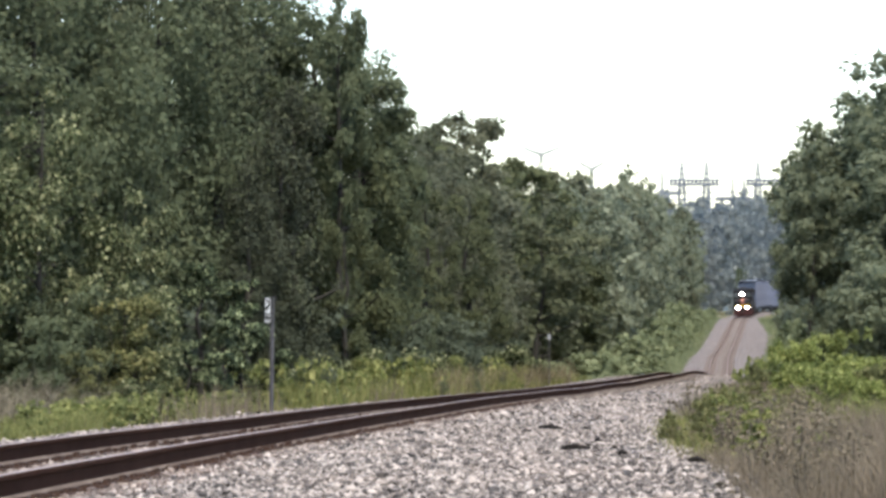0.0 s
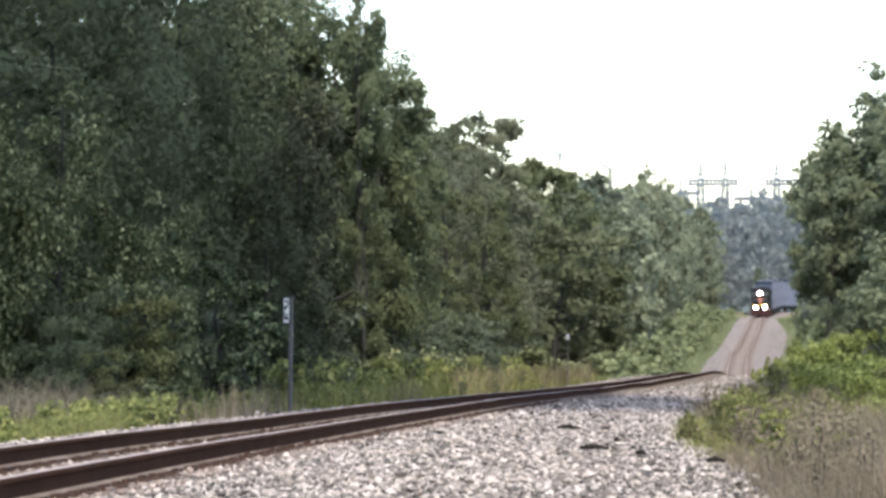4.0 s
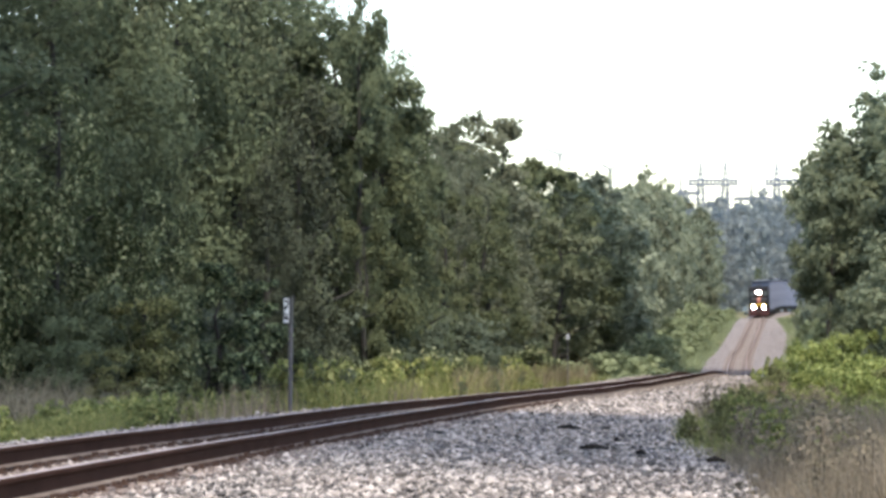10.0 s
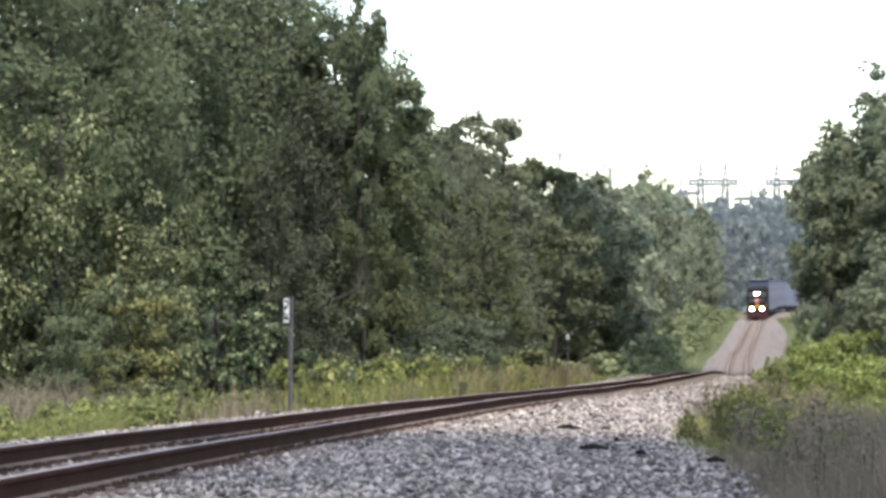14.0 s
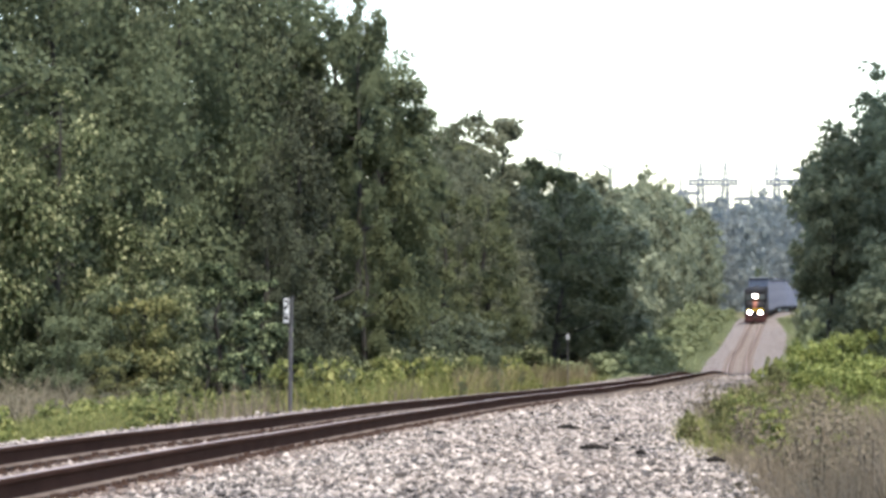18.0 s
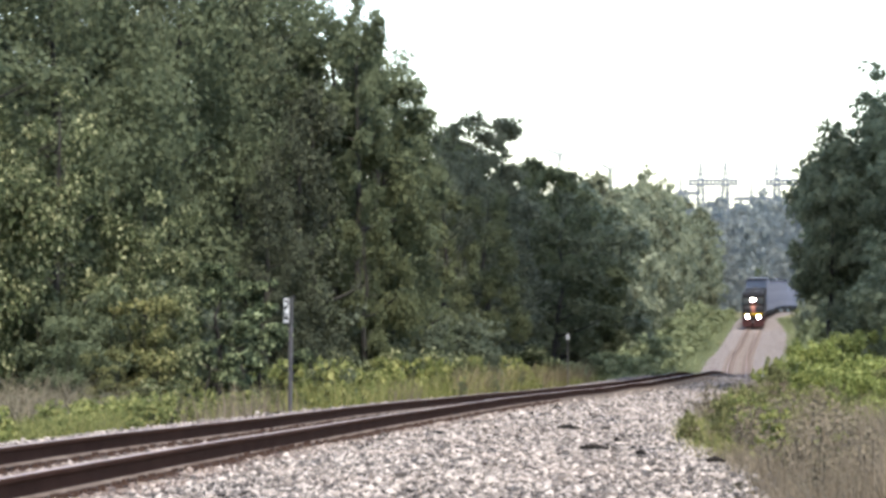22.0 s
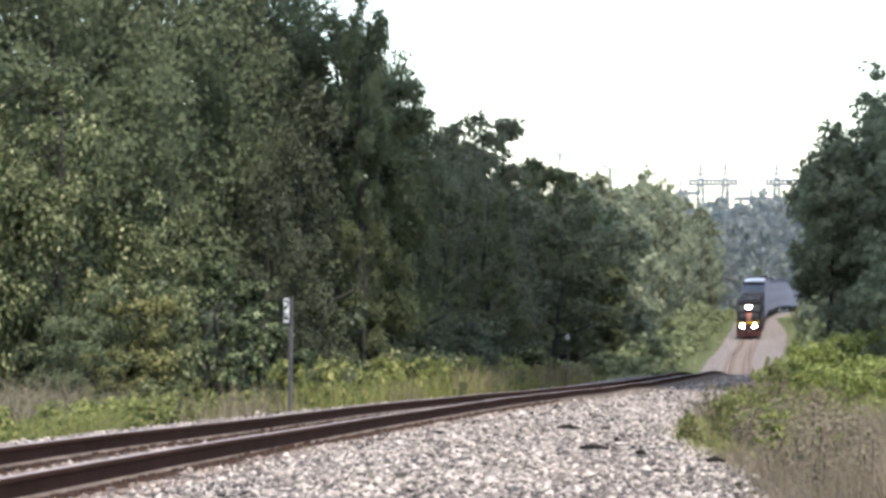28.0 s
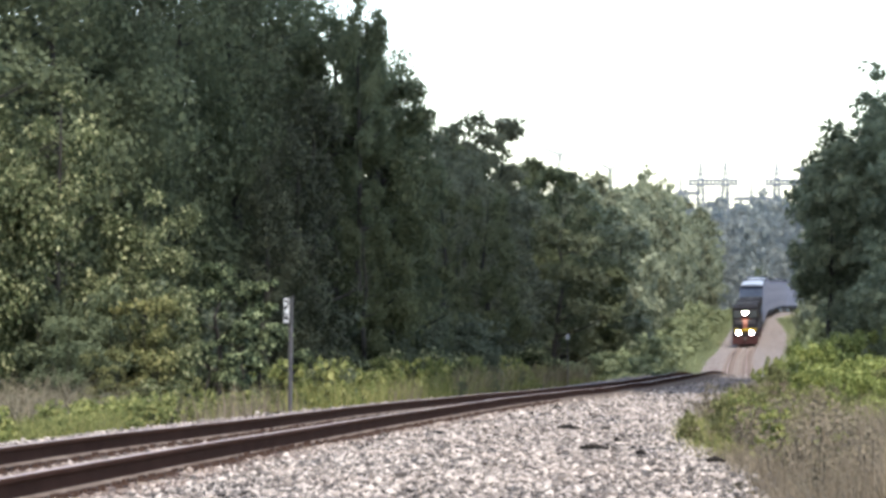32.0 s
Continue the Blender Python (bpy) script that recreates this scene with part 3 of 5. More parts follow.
def build_woods():
    near = [
        (make_tree("oak_tree", 11, 12, 3.4, 0.06, 150, 17500, 0.15, LEAF_OAK, "tall dense green broadleaf tree at the wood's edge", droop=1.0, flat=1.0, slim=0.75, lobes=16, tall=1.4), 12.0),
        (make_tree("oak_tree", 12, 12, 3.0, 0.05, 150, 16500, 0.15, LEAF_PALE, "tall grey-green broadleaf tree at the wood's edge", droop=1.0, flat=1.0, slim=0.75, lobes=15, tall=1.4), 12.0),
        (make_tree("cedar_tree", 13, 12, 2.3, 0.03, 170, 17500, 0.145, LEAF_CEDAR, "tall dark green cedar beside the track", cone=1.0, droop=1.4, flat=1.3, slim=0.7, lobes=18, tall=1.8), 12.0),
        (make_tree("oak_tree", 14, 12, 3.6, 0.06, 150, 17000, 0.15, LEAF_OAK, "spreading dark green broadleaf tree in the wood", droop=1.0, flat=1.0, slim=0.75, lobes=15, tall=1.4), 12.0),
        # added to fill the gap with the darkness of its shade
        (make_tree("yew_tree", 49, 12, 2.2, 0.02, 150, 14000, 0.15, LEAF_GAP_SHADE, "slender near-black tree standing in for shade in the wood's gap", cone=1.0, droop=1.2, flat=1.3, slim=0.8, lobes=16, tall=1.8), 12.0),
    ]
    middle, far = [], []
    for kinds, count, size, base in ((middle, 5000, 0.335, 20), (far, 1600, 0.52, 25)):
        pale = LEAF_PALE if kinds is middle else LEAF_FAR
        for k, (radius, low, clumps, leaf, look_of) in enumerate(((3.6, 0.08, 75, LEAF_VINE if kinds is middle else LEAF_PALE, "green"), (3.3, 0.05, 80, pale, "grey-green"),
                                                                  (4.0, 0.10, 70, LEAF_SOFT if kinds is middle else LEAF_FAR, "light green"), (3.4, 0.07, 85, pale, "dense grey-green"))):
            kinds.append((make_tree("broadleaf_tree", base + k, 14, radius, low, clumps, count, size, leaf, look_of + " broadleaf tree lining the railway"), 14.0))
    g = random.Random(8)

    def left_height(y):
        return float(np.interp(y, [50, 95, 108, 120, 135, 150, 165, 195, 222, 250, 300, 400, 500, 600], [14, 13.4, 11.6, 10.4, 11.0, 11.4, 11.75, 13.3, 14.8, 16.1, 18.2, 22.0, 21, 20]))

    def right_height(y):
        return float(np.interp(y, [100, 112, 130, 150, 200, 300, 400, 500, 600], [13.5, 13, 12.4, 13.6, 17, 20.5, 21, 20, 20]))

    shady = [(make_tree("broadleaf_tree", 28 + k, 14, radius, 0.10, 140, 5000, 0.32, LEAF_EAST, "dense olive-green broadleaf tree lining the railway"), 14.0)
             for k, radius in enumerate((3.3, 3.6))] + [middle[1]]
    inner = [(make_tree("broadleaf_tree", 24, 14, 3.8, 0.06, 90, 7000, 0.17, LEAF_OAK, "dark green broadleaf tree inside the wood"), 14.0)]
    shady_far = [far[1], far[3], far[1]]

    def row(kinds, side, offset, y0, y1, step, grow, height, jitter, group, tall=1.0):
        y = y0
        while y < y1:
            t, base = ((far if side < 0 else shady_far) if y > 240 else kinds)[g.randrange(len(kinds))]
            u = side * (offset + (2.6 if side < 0 else 1.2) * min(1, max(0, (y - 180) / 60)) + g.gauss(0, jitter))
            h = height(y) * tall * g.uniform(0.86, 1.03)
            wide = g.uniform(0.9, 1.15) * base / h if h > base else g.uniform(0.9, 1.15)
            c = stand(t, float(track_x(y)) + u, y, h, g.uniform(0, 360), base, wide)
            tagged(c, group=group)
            y += step * g.uniform(0.8, 1.2) * (1 + grow * max(0, y - 130) / 100)

    for k, x, y, h, a in ((0, -11.6, 75, 14.0, 0), (3, -10.2, 79, 13.6, 50), (2, -8.9, 82, 14.4, 0), (0, -7.6, 85, 13.8, 100), (2, -5.9, 88, 14.2, 60), (0, -8.3, 93, 14.6, 200),
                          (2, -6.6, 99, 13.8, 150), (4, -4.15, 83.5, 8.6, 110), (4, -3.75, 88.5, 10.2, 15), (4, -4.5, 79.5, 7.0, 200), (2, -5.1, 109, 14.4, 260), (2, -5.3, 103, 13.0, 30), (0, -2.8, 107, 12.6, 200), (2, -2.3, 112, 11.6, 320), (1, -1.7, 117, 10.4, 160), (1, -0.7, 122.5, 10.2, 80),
                          (1, 0.2, 128, 10.6, 10), (1, 1.2, 133, 10.6, 250)):
        c = stand(near[k][0], x, y, h, a, near[k][1], 0.95)
        SWAYING.append(tagged(c, group="trees west of the track"))
    row(inner, -1, 14.5, 62, 112, 5.0, 0, left_height, 0.9, "trees west of the track")
    row(inner, -1, 12.6, 68, 100, 4.6, 0, left_height, 0.6, "trees west of the track", 1.0)
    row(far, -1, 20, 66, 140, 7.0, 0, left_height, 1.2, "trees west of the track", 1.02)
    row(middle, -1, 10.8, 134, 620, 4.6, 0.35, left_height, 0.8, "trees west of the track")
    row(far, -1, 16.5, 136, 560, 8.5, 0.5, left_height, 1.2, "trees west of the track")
    row(middle, -1, 13.6, 118, 236, 7.5, 0, left_height, 0.6, "trees west of the track", 0.95)
    row(shady, 1, 10.1, 108, 600, 4.5, 0.2, right_height, 0.6, "trees east of the track")
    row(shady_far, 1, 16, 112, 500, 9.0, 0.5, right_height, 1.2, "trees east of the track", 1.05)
    for x, y, h, a in ((7.9, 226, 16.0, 60), (8.6, 233, 15.6, 200)):
        tagged(stand(middle[1][0], x, y, h, a, middle[1][1], 0.95), group="trees west of the track")
    # dark trees whose crowns hang out over the bank
    overhang = make_tree("overhanging_tree", 44, 9, 2.3, 0.52, 100, 9000, 0.20, LEAF_EAST, "dense olive tree hanging over the bank", limbs=12, tall=1.0)
    for x, y, h, a, w in ((13.6, 109, 8.0, 40, 0.78), (15.0, 113, 10.2, 210, 0.9), (16.2, 106, 8.6, 300, 1.0), (17.0, 119, 9.0, 130, 1.0)):
        SWAYING.append(tagged(stand(overhang, x, y, h, a, 9.0, w), group="trees east of the track"))
    under_east = make_bush("understory_bush", 48, 4, 1.6, 60, 3600, 0.16, LEAF_EAST, "dark leafy understory bush on the bank", "bush")
    for x, y, h, a in ((15.0, 110, 3.7, 0), (14.1, 104, 3.0, 100), (14.5, 99, 4.3, 200), (14.4, 107, 4.0, 70), (15.2, 101, 5.0, 300), (14.9, 104, 4.4, 40), (16.0, 104, 5.2, 250)):
        tagged(stand(under_east, x, y, h, a, 4.0, 1.0), group="understory bushes on the bank")
    young = make_tree("young_tree", 47, 6, 1.7, 0.04, 90, 3200, 0.27, LEAF_SCRUB, "young pale green tree beside the far ballast")
    # young pale trees close beside the far ballast
    for x, y, h, a in ((26.4, 212, 4.6, 0), (29.0, 236, 4.6, 80), (31.8, 262, 4.8, 160), (24.4, 190, 3.6, 220), (35.6, 300, 4.6, 290), (42.6, 365, 4.6, 30)):
        tagged(stand(young, x, y, h, a, 6.0, 0.95), group="young trees beside the far ballast")
    tufted = make_tree("tufted_tree", 45, 13, 1.8, 0.34, 90, 12000, 0.15, LEAF_OAK, "tall tree with a tufted leafy crown", limbs=12, droop=0.5, flat=0.9)
    for x, y, h, a in ((-2.3, 101.5, 12.7, 0), (-1.55, 108, 11.2, 120), (-3.6, 98, 13.6, 230), (-2.1, 104, 11.0, 300)):
        SWAYING.append(tagged(stand(tufted, x, y, h, a, 13.0), group="trees west of the track"))
    SWAYING.append(tagged(stand(tufted, -2.5, 95, 14.0, 70, 13.0, 0.52), group="trees west of the track"))
    tagged(stand(near[0][0], 69.6, 682, 10.8, 40, near[0][1], 0.7), "dark round tree before the far woods", group="trees west of the track")
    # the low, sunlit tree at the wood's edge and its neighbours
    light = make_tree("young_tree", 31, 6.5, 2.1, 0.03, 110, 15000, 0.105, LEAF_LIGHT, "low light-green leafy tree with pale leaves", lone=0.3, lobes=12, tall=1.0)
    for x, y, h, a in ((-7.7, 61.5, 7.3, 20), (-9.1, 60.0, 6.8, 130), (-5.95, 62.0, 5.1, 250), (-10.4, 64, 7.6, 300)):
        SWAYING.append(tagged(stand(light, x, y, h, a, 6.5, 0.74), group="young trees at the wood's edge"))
    holly = make_tree("holly_tree", 32, 4.6, 1.0, 0.03, 70, 5600, 0.11, LEAF_HOLLY, "small dark holly-like tree with sprays coloured pale as if sunlit", lone=0.4, droop=0.6, lobes=9, tall=1.3)
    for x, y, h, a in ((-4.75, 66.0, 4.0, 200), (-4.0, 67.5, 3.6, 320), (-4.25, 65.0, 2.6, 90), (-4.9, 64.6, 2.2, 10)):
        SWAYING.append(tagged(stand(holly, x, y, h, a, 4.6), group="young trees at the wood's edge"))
    draped = make_tree("draped_tree", 38, 9, 1.5, 0.04, 80, 8200, 0.17, LEAF_VINE, "slender tree draped in hanging green vines", lone=0.35, droop=1.2, flat=1.5, slim=0.7, lobes=9, tall=2.2)
    for x, y, h, a in ((-2.3, 97, 9.2, 0), (-2.2, 91, 6.0, 120), (-0.1, 115, 8.4, 230), (-1.6, 104, 6.8, 60), (1.6, 124, 8.6, 310), (0.7, 119, 6.6, 90)):
        SWAYING.append(tagged(stand(draped, x, y, h, a, 9.0), group="trees west of the track"))
    crowned = make_tree("high_crowned_tree", 39, 14, 2.6, 0.56, 60, 8500, 0.165, LEAF_OAK, "tall tree with a bare trunk and a high green crown", droop=1.0, flat=1.0, slim=0.75)
    for x, y, h, a in ((-4.9, 96.5, 14.0, 40), (-5.4, 104, 14.3, 160)):
        SWAYING.append(tagged(stand(crowned, x, y, h, a, 14.0), group="trees west of the track"))
    olive = make_bush("olive_bush", 36, 3.2, 1.0, 50, 3600, 0.09, LEAF_OLIVE, "dark olive bush below the young trees", "bush")
    for x, y, h, a in ((-5.75, 60.8, 3.0, 0), (-6.3, 58.6, 1.9, 120), (-5.45, 62.4, 2.4, 250)):
        tagged(stand(olive, x, y, h, a, 3.2), group="bushes at the wood's edge")
    sparse = make_tree("sparse_tree", 37, 13, 2.0, 0.34, 80, 3000, 0.19, LEAF_PALE, "tall pale tree with a thin airy crown", limbs=14, lobes=10, tall=0.9)
    for x, y, h, a in ((1.9, 150, 14.6, 0), (0.9, 147, 13.8, 120), (2.6, 151, 14.0, 240)):
        SWAYING.append(tagged(stand(sparse, x, y, h, a, 13.0), group="trees west of the track"))
    thicket = make_bush("thicket", 33, 3.4, 1.3, 50, 2700, 0.115, LEAF_GREY, "grey-green leafy thicket below the trees", "bush")
    for k in range(26):
        y = 62 + 2.9 * k
        x = float(track_x(y)) - g.uniform(6.6, 8.0)
        open_gap = -0.076 < x / y < -0.037
        tagged(stand(thicket, x, y, g.uniform(1.8, 3.6) * (0.4 if open_gap else 1.0), g.uniform(0, 360), 3.4, g.uniform(0.9, 1.3)), group="thicket below the trees")
    under = make_bush("thicket", 46, 3.4, 1.3, 50, 3700, 0.09, LEAF_OAK, "dark green thicket below the young trees", "bush")
    edge = make_bush("edge_bush", 35, 1.6, 1.0, 50, 2000, 0.10, LEAF_LIGHT, "light yellow-green bush at the wood's edge", "bush")
    for k in range(34):
        y = 57 + 2.2 * k + g.uniform(-0.8, 0.8)
        x = float(track_x(y)) - g.uniform(5.6, 7.2)
        open_gap = -0.076 < x / y < -0.037
        tagged(stand(edge, x, y, g.uniform(0.6, 1.4 if y < 72 else 2.0) * (0.5 if open_gap else 1.0), g.uniform(0, 360), 1.6, g.uniform(0.8, 1.2)), group="bushes at the wood's edge")
    bright = make_bush("weedy_bush", 40, 1.6, 0.9, 56, 2200, 0.085, LEAF_WEED, "bright weedy bush in the sun beside the track", "bush", 0.8)
    for k in range(30):
        # sunlit bushes out in front of the trees
        if k % 7 in (2, 5):
            continue
        y = 68 + 1.9 * k + g.uniform(-0.8, 0.8)
        x = float(track_x(y)) - g.uniform(4.7, 6.0)
        tagged(stand(edge if k % 3 == 0 else bright, x, y, g.choice((0.5, 0.7, 0.9, 1.2, 1.6)), g.uniform(0, 360), 1.6, g.uniform(0.5, 1.0)), group="bushes at the wood's edge")
    # greyish bushes and dark tufts that break the strip of weeds
    for t, x, y, h, a, w in ((thicket, -2.75, 70, 1.5, 0, 0.6), (thicket, -2.2, 71.5, 1.2, 80, 0.6), (thicket, -0.95, 90, 2.0, 160, 0.7), (thicket, 0.1, 92, 1.7, 210, 0.6), (thicket, 1.7, 104, 1.9, 60, 0.6),
                             (under, -2.95, 66.0, 0.65, 0, 0.7), (under, -2.0, 76, 0.8, 90, 0.6), (under, 0.55, 88, 0.75, 200, 0.7), (under, 1.6, 94, 0.7, 310, 0.6), (under, -1.2, 82, 0.6, 20, 0.7), (under, 2.6, 104, 0.8, 120, 0.7)):
        tagged(stand(t, x, y, h, a, 3.4, w), group="thicket below the trees")
    for x, y, h, a in ((-7.6, 60.5, 3.4, 10), (-6.8, 60.0, 3.0, 140), (-8.7, 61, 3.6, 220), (-7.2, 59, 2.4, 70)):
        tagged(stand(under, x, y, h, a, 3.4, 0.9), group="thicket below the trees")
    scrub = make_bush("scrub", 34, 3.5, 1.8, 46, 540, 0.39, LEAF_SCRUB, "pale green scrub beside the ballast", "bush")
    for k in range(48):
        y = 140 + 8.0 * k
        for side, off in ((-1, 5.3), (1, 6.5)):
            if side > 0 and y < 150:
                continue
            x = float(track_x(y)) + side * (max(off, float(right_width(y)) + 2.2 if side > 0 else 0) + g.uniform(-0.5, 0.8))
            tagged(stand(scrub, x, y, g.uniform(0.8, 2.2), g.uniform(0, 360), 3.5, g.uniform(1.0, 1.6)), group="scrub beside the ballast")
    for k in range(44):
        # low green growth on the far bank west of the ballast
        y = 190 + 5.4 * k
        x = float(track_x(y)) - g.uniform(4.3, 6.6)
        tagged(stand(scrub, x, y, g.uniform(0.5, 1.3), g.uniform(0, 360), 3.5, g.uniform(1.2, 2.2)), group="scrub beside the ballast")
    for k in range(56):
        # taller sunlit scrub between the far ballast and the woods
        y = 205 + 4.6 * k
        side = -1 if k % 3 else 1
        x = float(track_x(y)) + side * (g.uniform(6.0, 9.0) + (max(0.0, float(right_width(y)) - 3.8) if side > 0 else 0))
        tagged(stand(scrub, x, y, g.uniform(1.8, 3.8), g.uniform(0, 360), 3.5, g.uniform(0.9, 1.3)), group="scrub beside the ballast")
    for t in [a for a, b in near + middle + far + shady[:2] + inner] + [tufted, overhang, under_east, young, light, holly, draped, crowned, olive, bright, under, thicket, scrub, edge, sparse]:
        remove(t)


def build_far_woods():
    """The woods beyond the bend, with haze in their leaf colour."""
    g = np.random.default_rng(41)
    n = 500
    x = g.uniform(0, 170, n)
    y = g.uniform(690, 880, n)
    keep = np.abs(x - track_x(y)) > 9
    x, y = x[keep], y[keep]
    h = g.uniform(22, 29.5, len(x))
    c, r = [], []
    for a, b, k in zip(x, y, h):
        m = 22
        f = g.uniform(0.05, 1, m)
        ang = g.uniform(0, 6.28, m)
        d = 4.6 * np.sin(np.pi * np.clip(0.15 + 0.8 * f, 0, 1)) * g.uniform(0.4, 1, m)
        c.append(np.stack([a + np.cos(ang) * d, b + np.sin(ang) * d, -4.5 + k * f], -1))
        r.append(g.uniform(1.0, 2.0, m))
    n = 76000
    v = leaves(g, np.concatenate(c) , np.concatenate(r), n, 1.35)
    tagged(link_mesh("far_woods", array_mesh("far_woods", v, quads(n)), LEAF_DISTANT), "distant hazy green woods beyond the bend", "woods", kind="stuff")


def build_haze_backdrop():
    """An added backdrop whose blue glow shows as haze through the far woods."""
    g = np.random.default_rng(43)
    xs = np.arange(-60, 260, 1.5)
    top = 25.0 + sum(a * np.sin(xs * f + p) for a, f, p in ((1.0, 0.06, 1.0), (0.7, 0.17, 2.0), (0.5, 0.41, 0.5))) + g.normal(0, 0.35, len(xs))
    v = np.concatenate([np.stack([xs, 905 + 0 * xs, -8 + 0 * xs], -1), np.stack([xs, 915 + 0 * xs, top], -1), np.stack([xs, 925 + 0 * xs, -8 + 0 * xs], -1)])
    n = len(xs)
    i = np.arange(n - 1)
    f = np.concatenate([np.stack([i, i + 1, i + n + 1, i + n], -1), np.stack([i + n, i + n + 1, i + 2 * n + 1, i + 2 * n], -1)])
    tagged(link_mesh("backdrop", array_mesh("backdrop", v, f), DISTANCE), "plain backdrop with a blue haze glow behind the far woods", "distance", kind="structure")


def blades(g, x, y, height, width, lean=0.35):
    """Grass blades: thin, bent, tapering."""
    n = len(x)
    z = ground_z(x, y) - 0.08
    a = g.uniform(0, 6.28, n)
    d = np.stack([np.cos(a), np.sin(a), np.zeros(n)], -1)
    b = g.uniform(0, 6.28, n)
    s = np.stack([-np.sin(b), np.cos(b), np.zeros(n)], -1) * width[:, None]
    p = np.stack([x, y, z], -1)
    ln = g.uniform(0.1, 1.0, n) * lean
    m = p + d * (height * ln * 0.35)[:, None] + np.array([0, 0, 1]) * (height * 0.6)[:, None]
    t = p + d * (height * ln)[:, None] + np.array([0, 0, 1]) * (height * (1 - 0.25 * ln))[:, None]
    v = np.stack([p - s, p + s, m + s * 0.7, m - s * 0.7, t + s * 0.12, t - s * 0.12], 1).reshape(-1, 3)
    i = np.arange(n)[:, None] * 6
    f = np.concatenate([i + np.array([0, 1, 2, 3]), i + np.array([3, 2, 4, 5])])
    return v, f


def build_grass():
    g = np.random.default_rng(51)
    n = 15000
    y = 42 + 95 * g.uniform(0, 1, n) ** 1.2
    x = track_x(y) - np.interp(y, [45, 64, 90], [4.6, 3.9, 3.3]) - g.uniform(0, 4.5, n)
    v, f = blades(g, x, y, g.uniform(0.15, 0.65, n), g.uniform(0.006, 0.014, n), 1.0)
    tagged(link_mesh("verge_grass", array_mesh("verge_grass", v, f), GRASS_GREEN), "yellow-green grass along the ballast's foot", "grass", kind="stuff")
    n = 7000
    y = g.uniform(48, 130, n)
    x = track_x(y) - g.uniform(3.4, 6.5, n)
    k = (np.sin(y * 0.35) + np.sin(y * 0.13 + 2)) > 0.1
    v, f = blades(g, x[k], y[k], g.uniform(0.3, 0.9, k.sum()), g.uniform(0.006, 0.014, k.sum()))
    tagged(link_mesh("dry_grass", array_mesh("dry_grass", v, f), GRASS_DRY), "dry tan grass patches along the track", "grass", kind="stuff")
    n = 2400
    y = g.uniform(53, 60, n)
    x = -g.uniform(0.115, 0.150, n) * y
    v, f = blades(g, x, y, g.uniform(0.4, 1.7, n), g.uniform(0.005, 0.012, n), 1.8)
    tagged(link_mesh("dry_brush", array_mesh("dry_brush", v, f), BRUSH), "tangle of dry brown brush below the young trees", "brush", kind="stuff")
    n = 4200
    y = g.uniform(46, 55, n)
    x = -y * g.uniform(0.105, 0.150, n)
    v, f = blades(g, x, y, g.uniform(0.25, 0.75, n), g.uniform(0.006, 0.012, n), 0.8)
    tagged(link_mesh("corner_grass", array_mesh("corner_grass", v, f), GRASS_GREEN), "yellow-green tall grass before the dry brush", "grass", kind="stuff")
    n = 7000
    y = g.uniform(64, 112, n)
    x = track_x(y) - g.uniform(3.5, 6.0, n)
    k = np.sin(x * 3.1 + y * 0.6) + np.sin(y * 0.9 - x * 1.7) > g.uniform(-1.2, 0.8, n)
    v, f = blades(g, x[k], y[k], g.uniform(0.4, 1.15, k.sum()), g.uniform(0.008, 0.016, k.sum()), 0.8)
    tagged(link_mesh("tall_green_grass", array_mesh("tall_green_grass", v, f), GRASS_GREEN), "tall yellow-green grass before the wood", "grass", kind="stuff")
    n = 6000
    y = g.uniform(88, 135, n)
    x = track_x(y) - g.uniform(3.6, 6.4, n)
    k = np.sin(x * 2.2 + y * 0.5) + np.sin(y * 0.7 - x * 1.3) > g.uniform(-1.6, 0.5, n)
    x, y, n = x[k], y[k], k.sum()
    v, f = blades(g, x, y, g.uniform(0.6, 1.3, n), g.uniform(0.010, 0.02, n), 0.6)
    tagged(link_mesh("straw_grass", array_mesh("straw_grass", v, f), STRAW), "tall tan straw below the trees", "grass", kind="stuff")
    n = 12000
    y = g.uniform(150, 500, n)
    side = np.where(g.uniform(0, 1, n) < 0.5, -1, 1)
    inside = g.gamma(1.4, 1.0, n)
    x = track_x(y) + side * (np.where(side < 0, 3.3, right_width(y)) - 0.6 + inside)
    v, f = blades(g, x, y, g.uniform(0.3, 0.9, n) * np.clip(0.2 + 0.4 * inside, 0, 1), g.uniform(0.03, 0.06, n), 0.6)
    tagged(link_mesh("far_verge_grass", array_mesh("far_verge_grass", v, f), LEAF_SCRUB), "pale green grass along the far ballast", "grass", kind="stuff")
    n = 9000
    y = 33 + 100 * g.uniform(0, 1, n) ** 1.4
    inside = g.gamma(1.6, 0.9, n)
    x = track_x(y) + right_width(y) - 0.25 + inside
    v, f = blades(g, x, y, g.uniform(0.25, 0.95, n) * np.clip(0.25 + 0.4 * inside, 0, 1), g.uniform(0.005, 0.011, n), 1.0)
    tagged(link_mesh("straw", array_mesh("straw", v, f), STRAW), "tan straw and seed heads on the bank", "grass", kind="stuff")
    n = 9000
    y = g.uniform(34, 52, n)
    inside = g.gamma(2.0, 0.6, n)
    x = track_x(y) + right_width(y) - 0.3 + inside
    k = np.sin(x * 5.1 + y * 1.7) + np.sin(y * 2.3 - x * 2.0) > 0.2
    v, f = blades(g, x[k], y[k], (g.uniform(0.2, 0.75, n) * np.clip(0.35 + 0.4 * inside, 0, 1))[k], g.uniform(0.004, 0.009, k.sum()), 1.1)
    tagged(link_mesh("edge_tufts", array_mesh("edge_tufts", v, f), GRASS_GREEN), "green grass tufts among the low shrubs", "grass", kind="stuff")
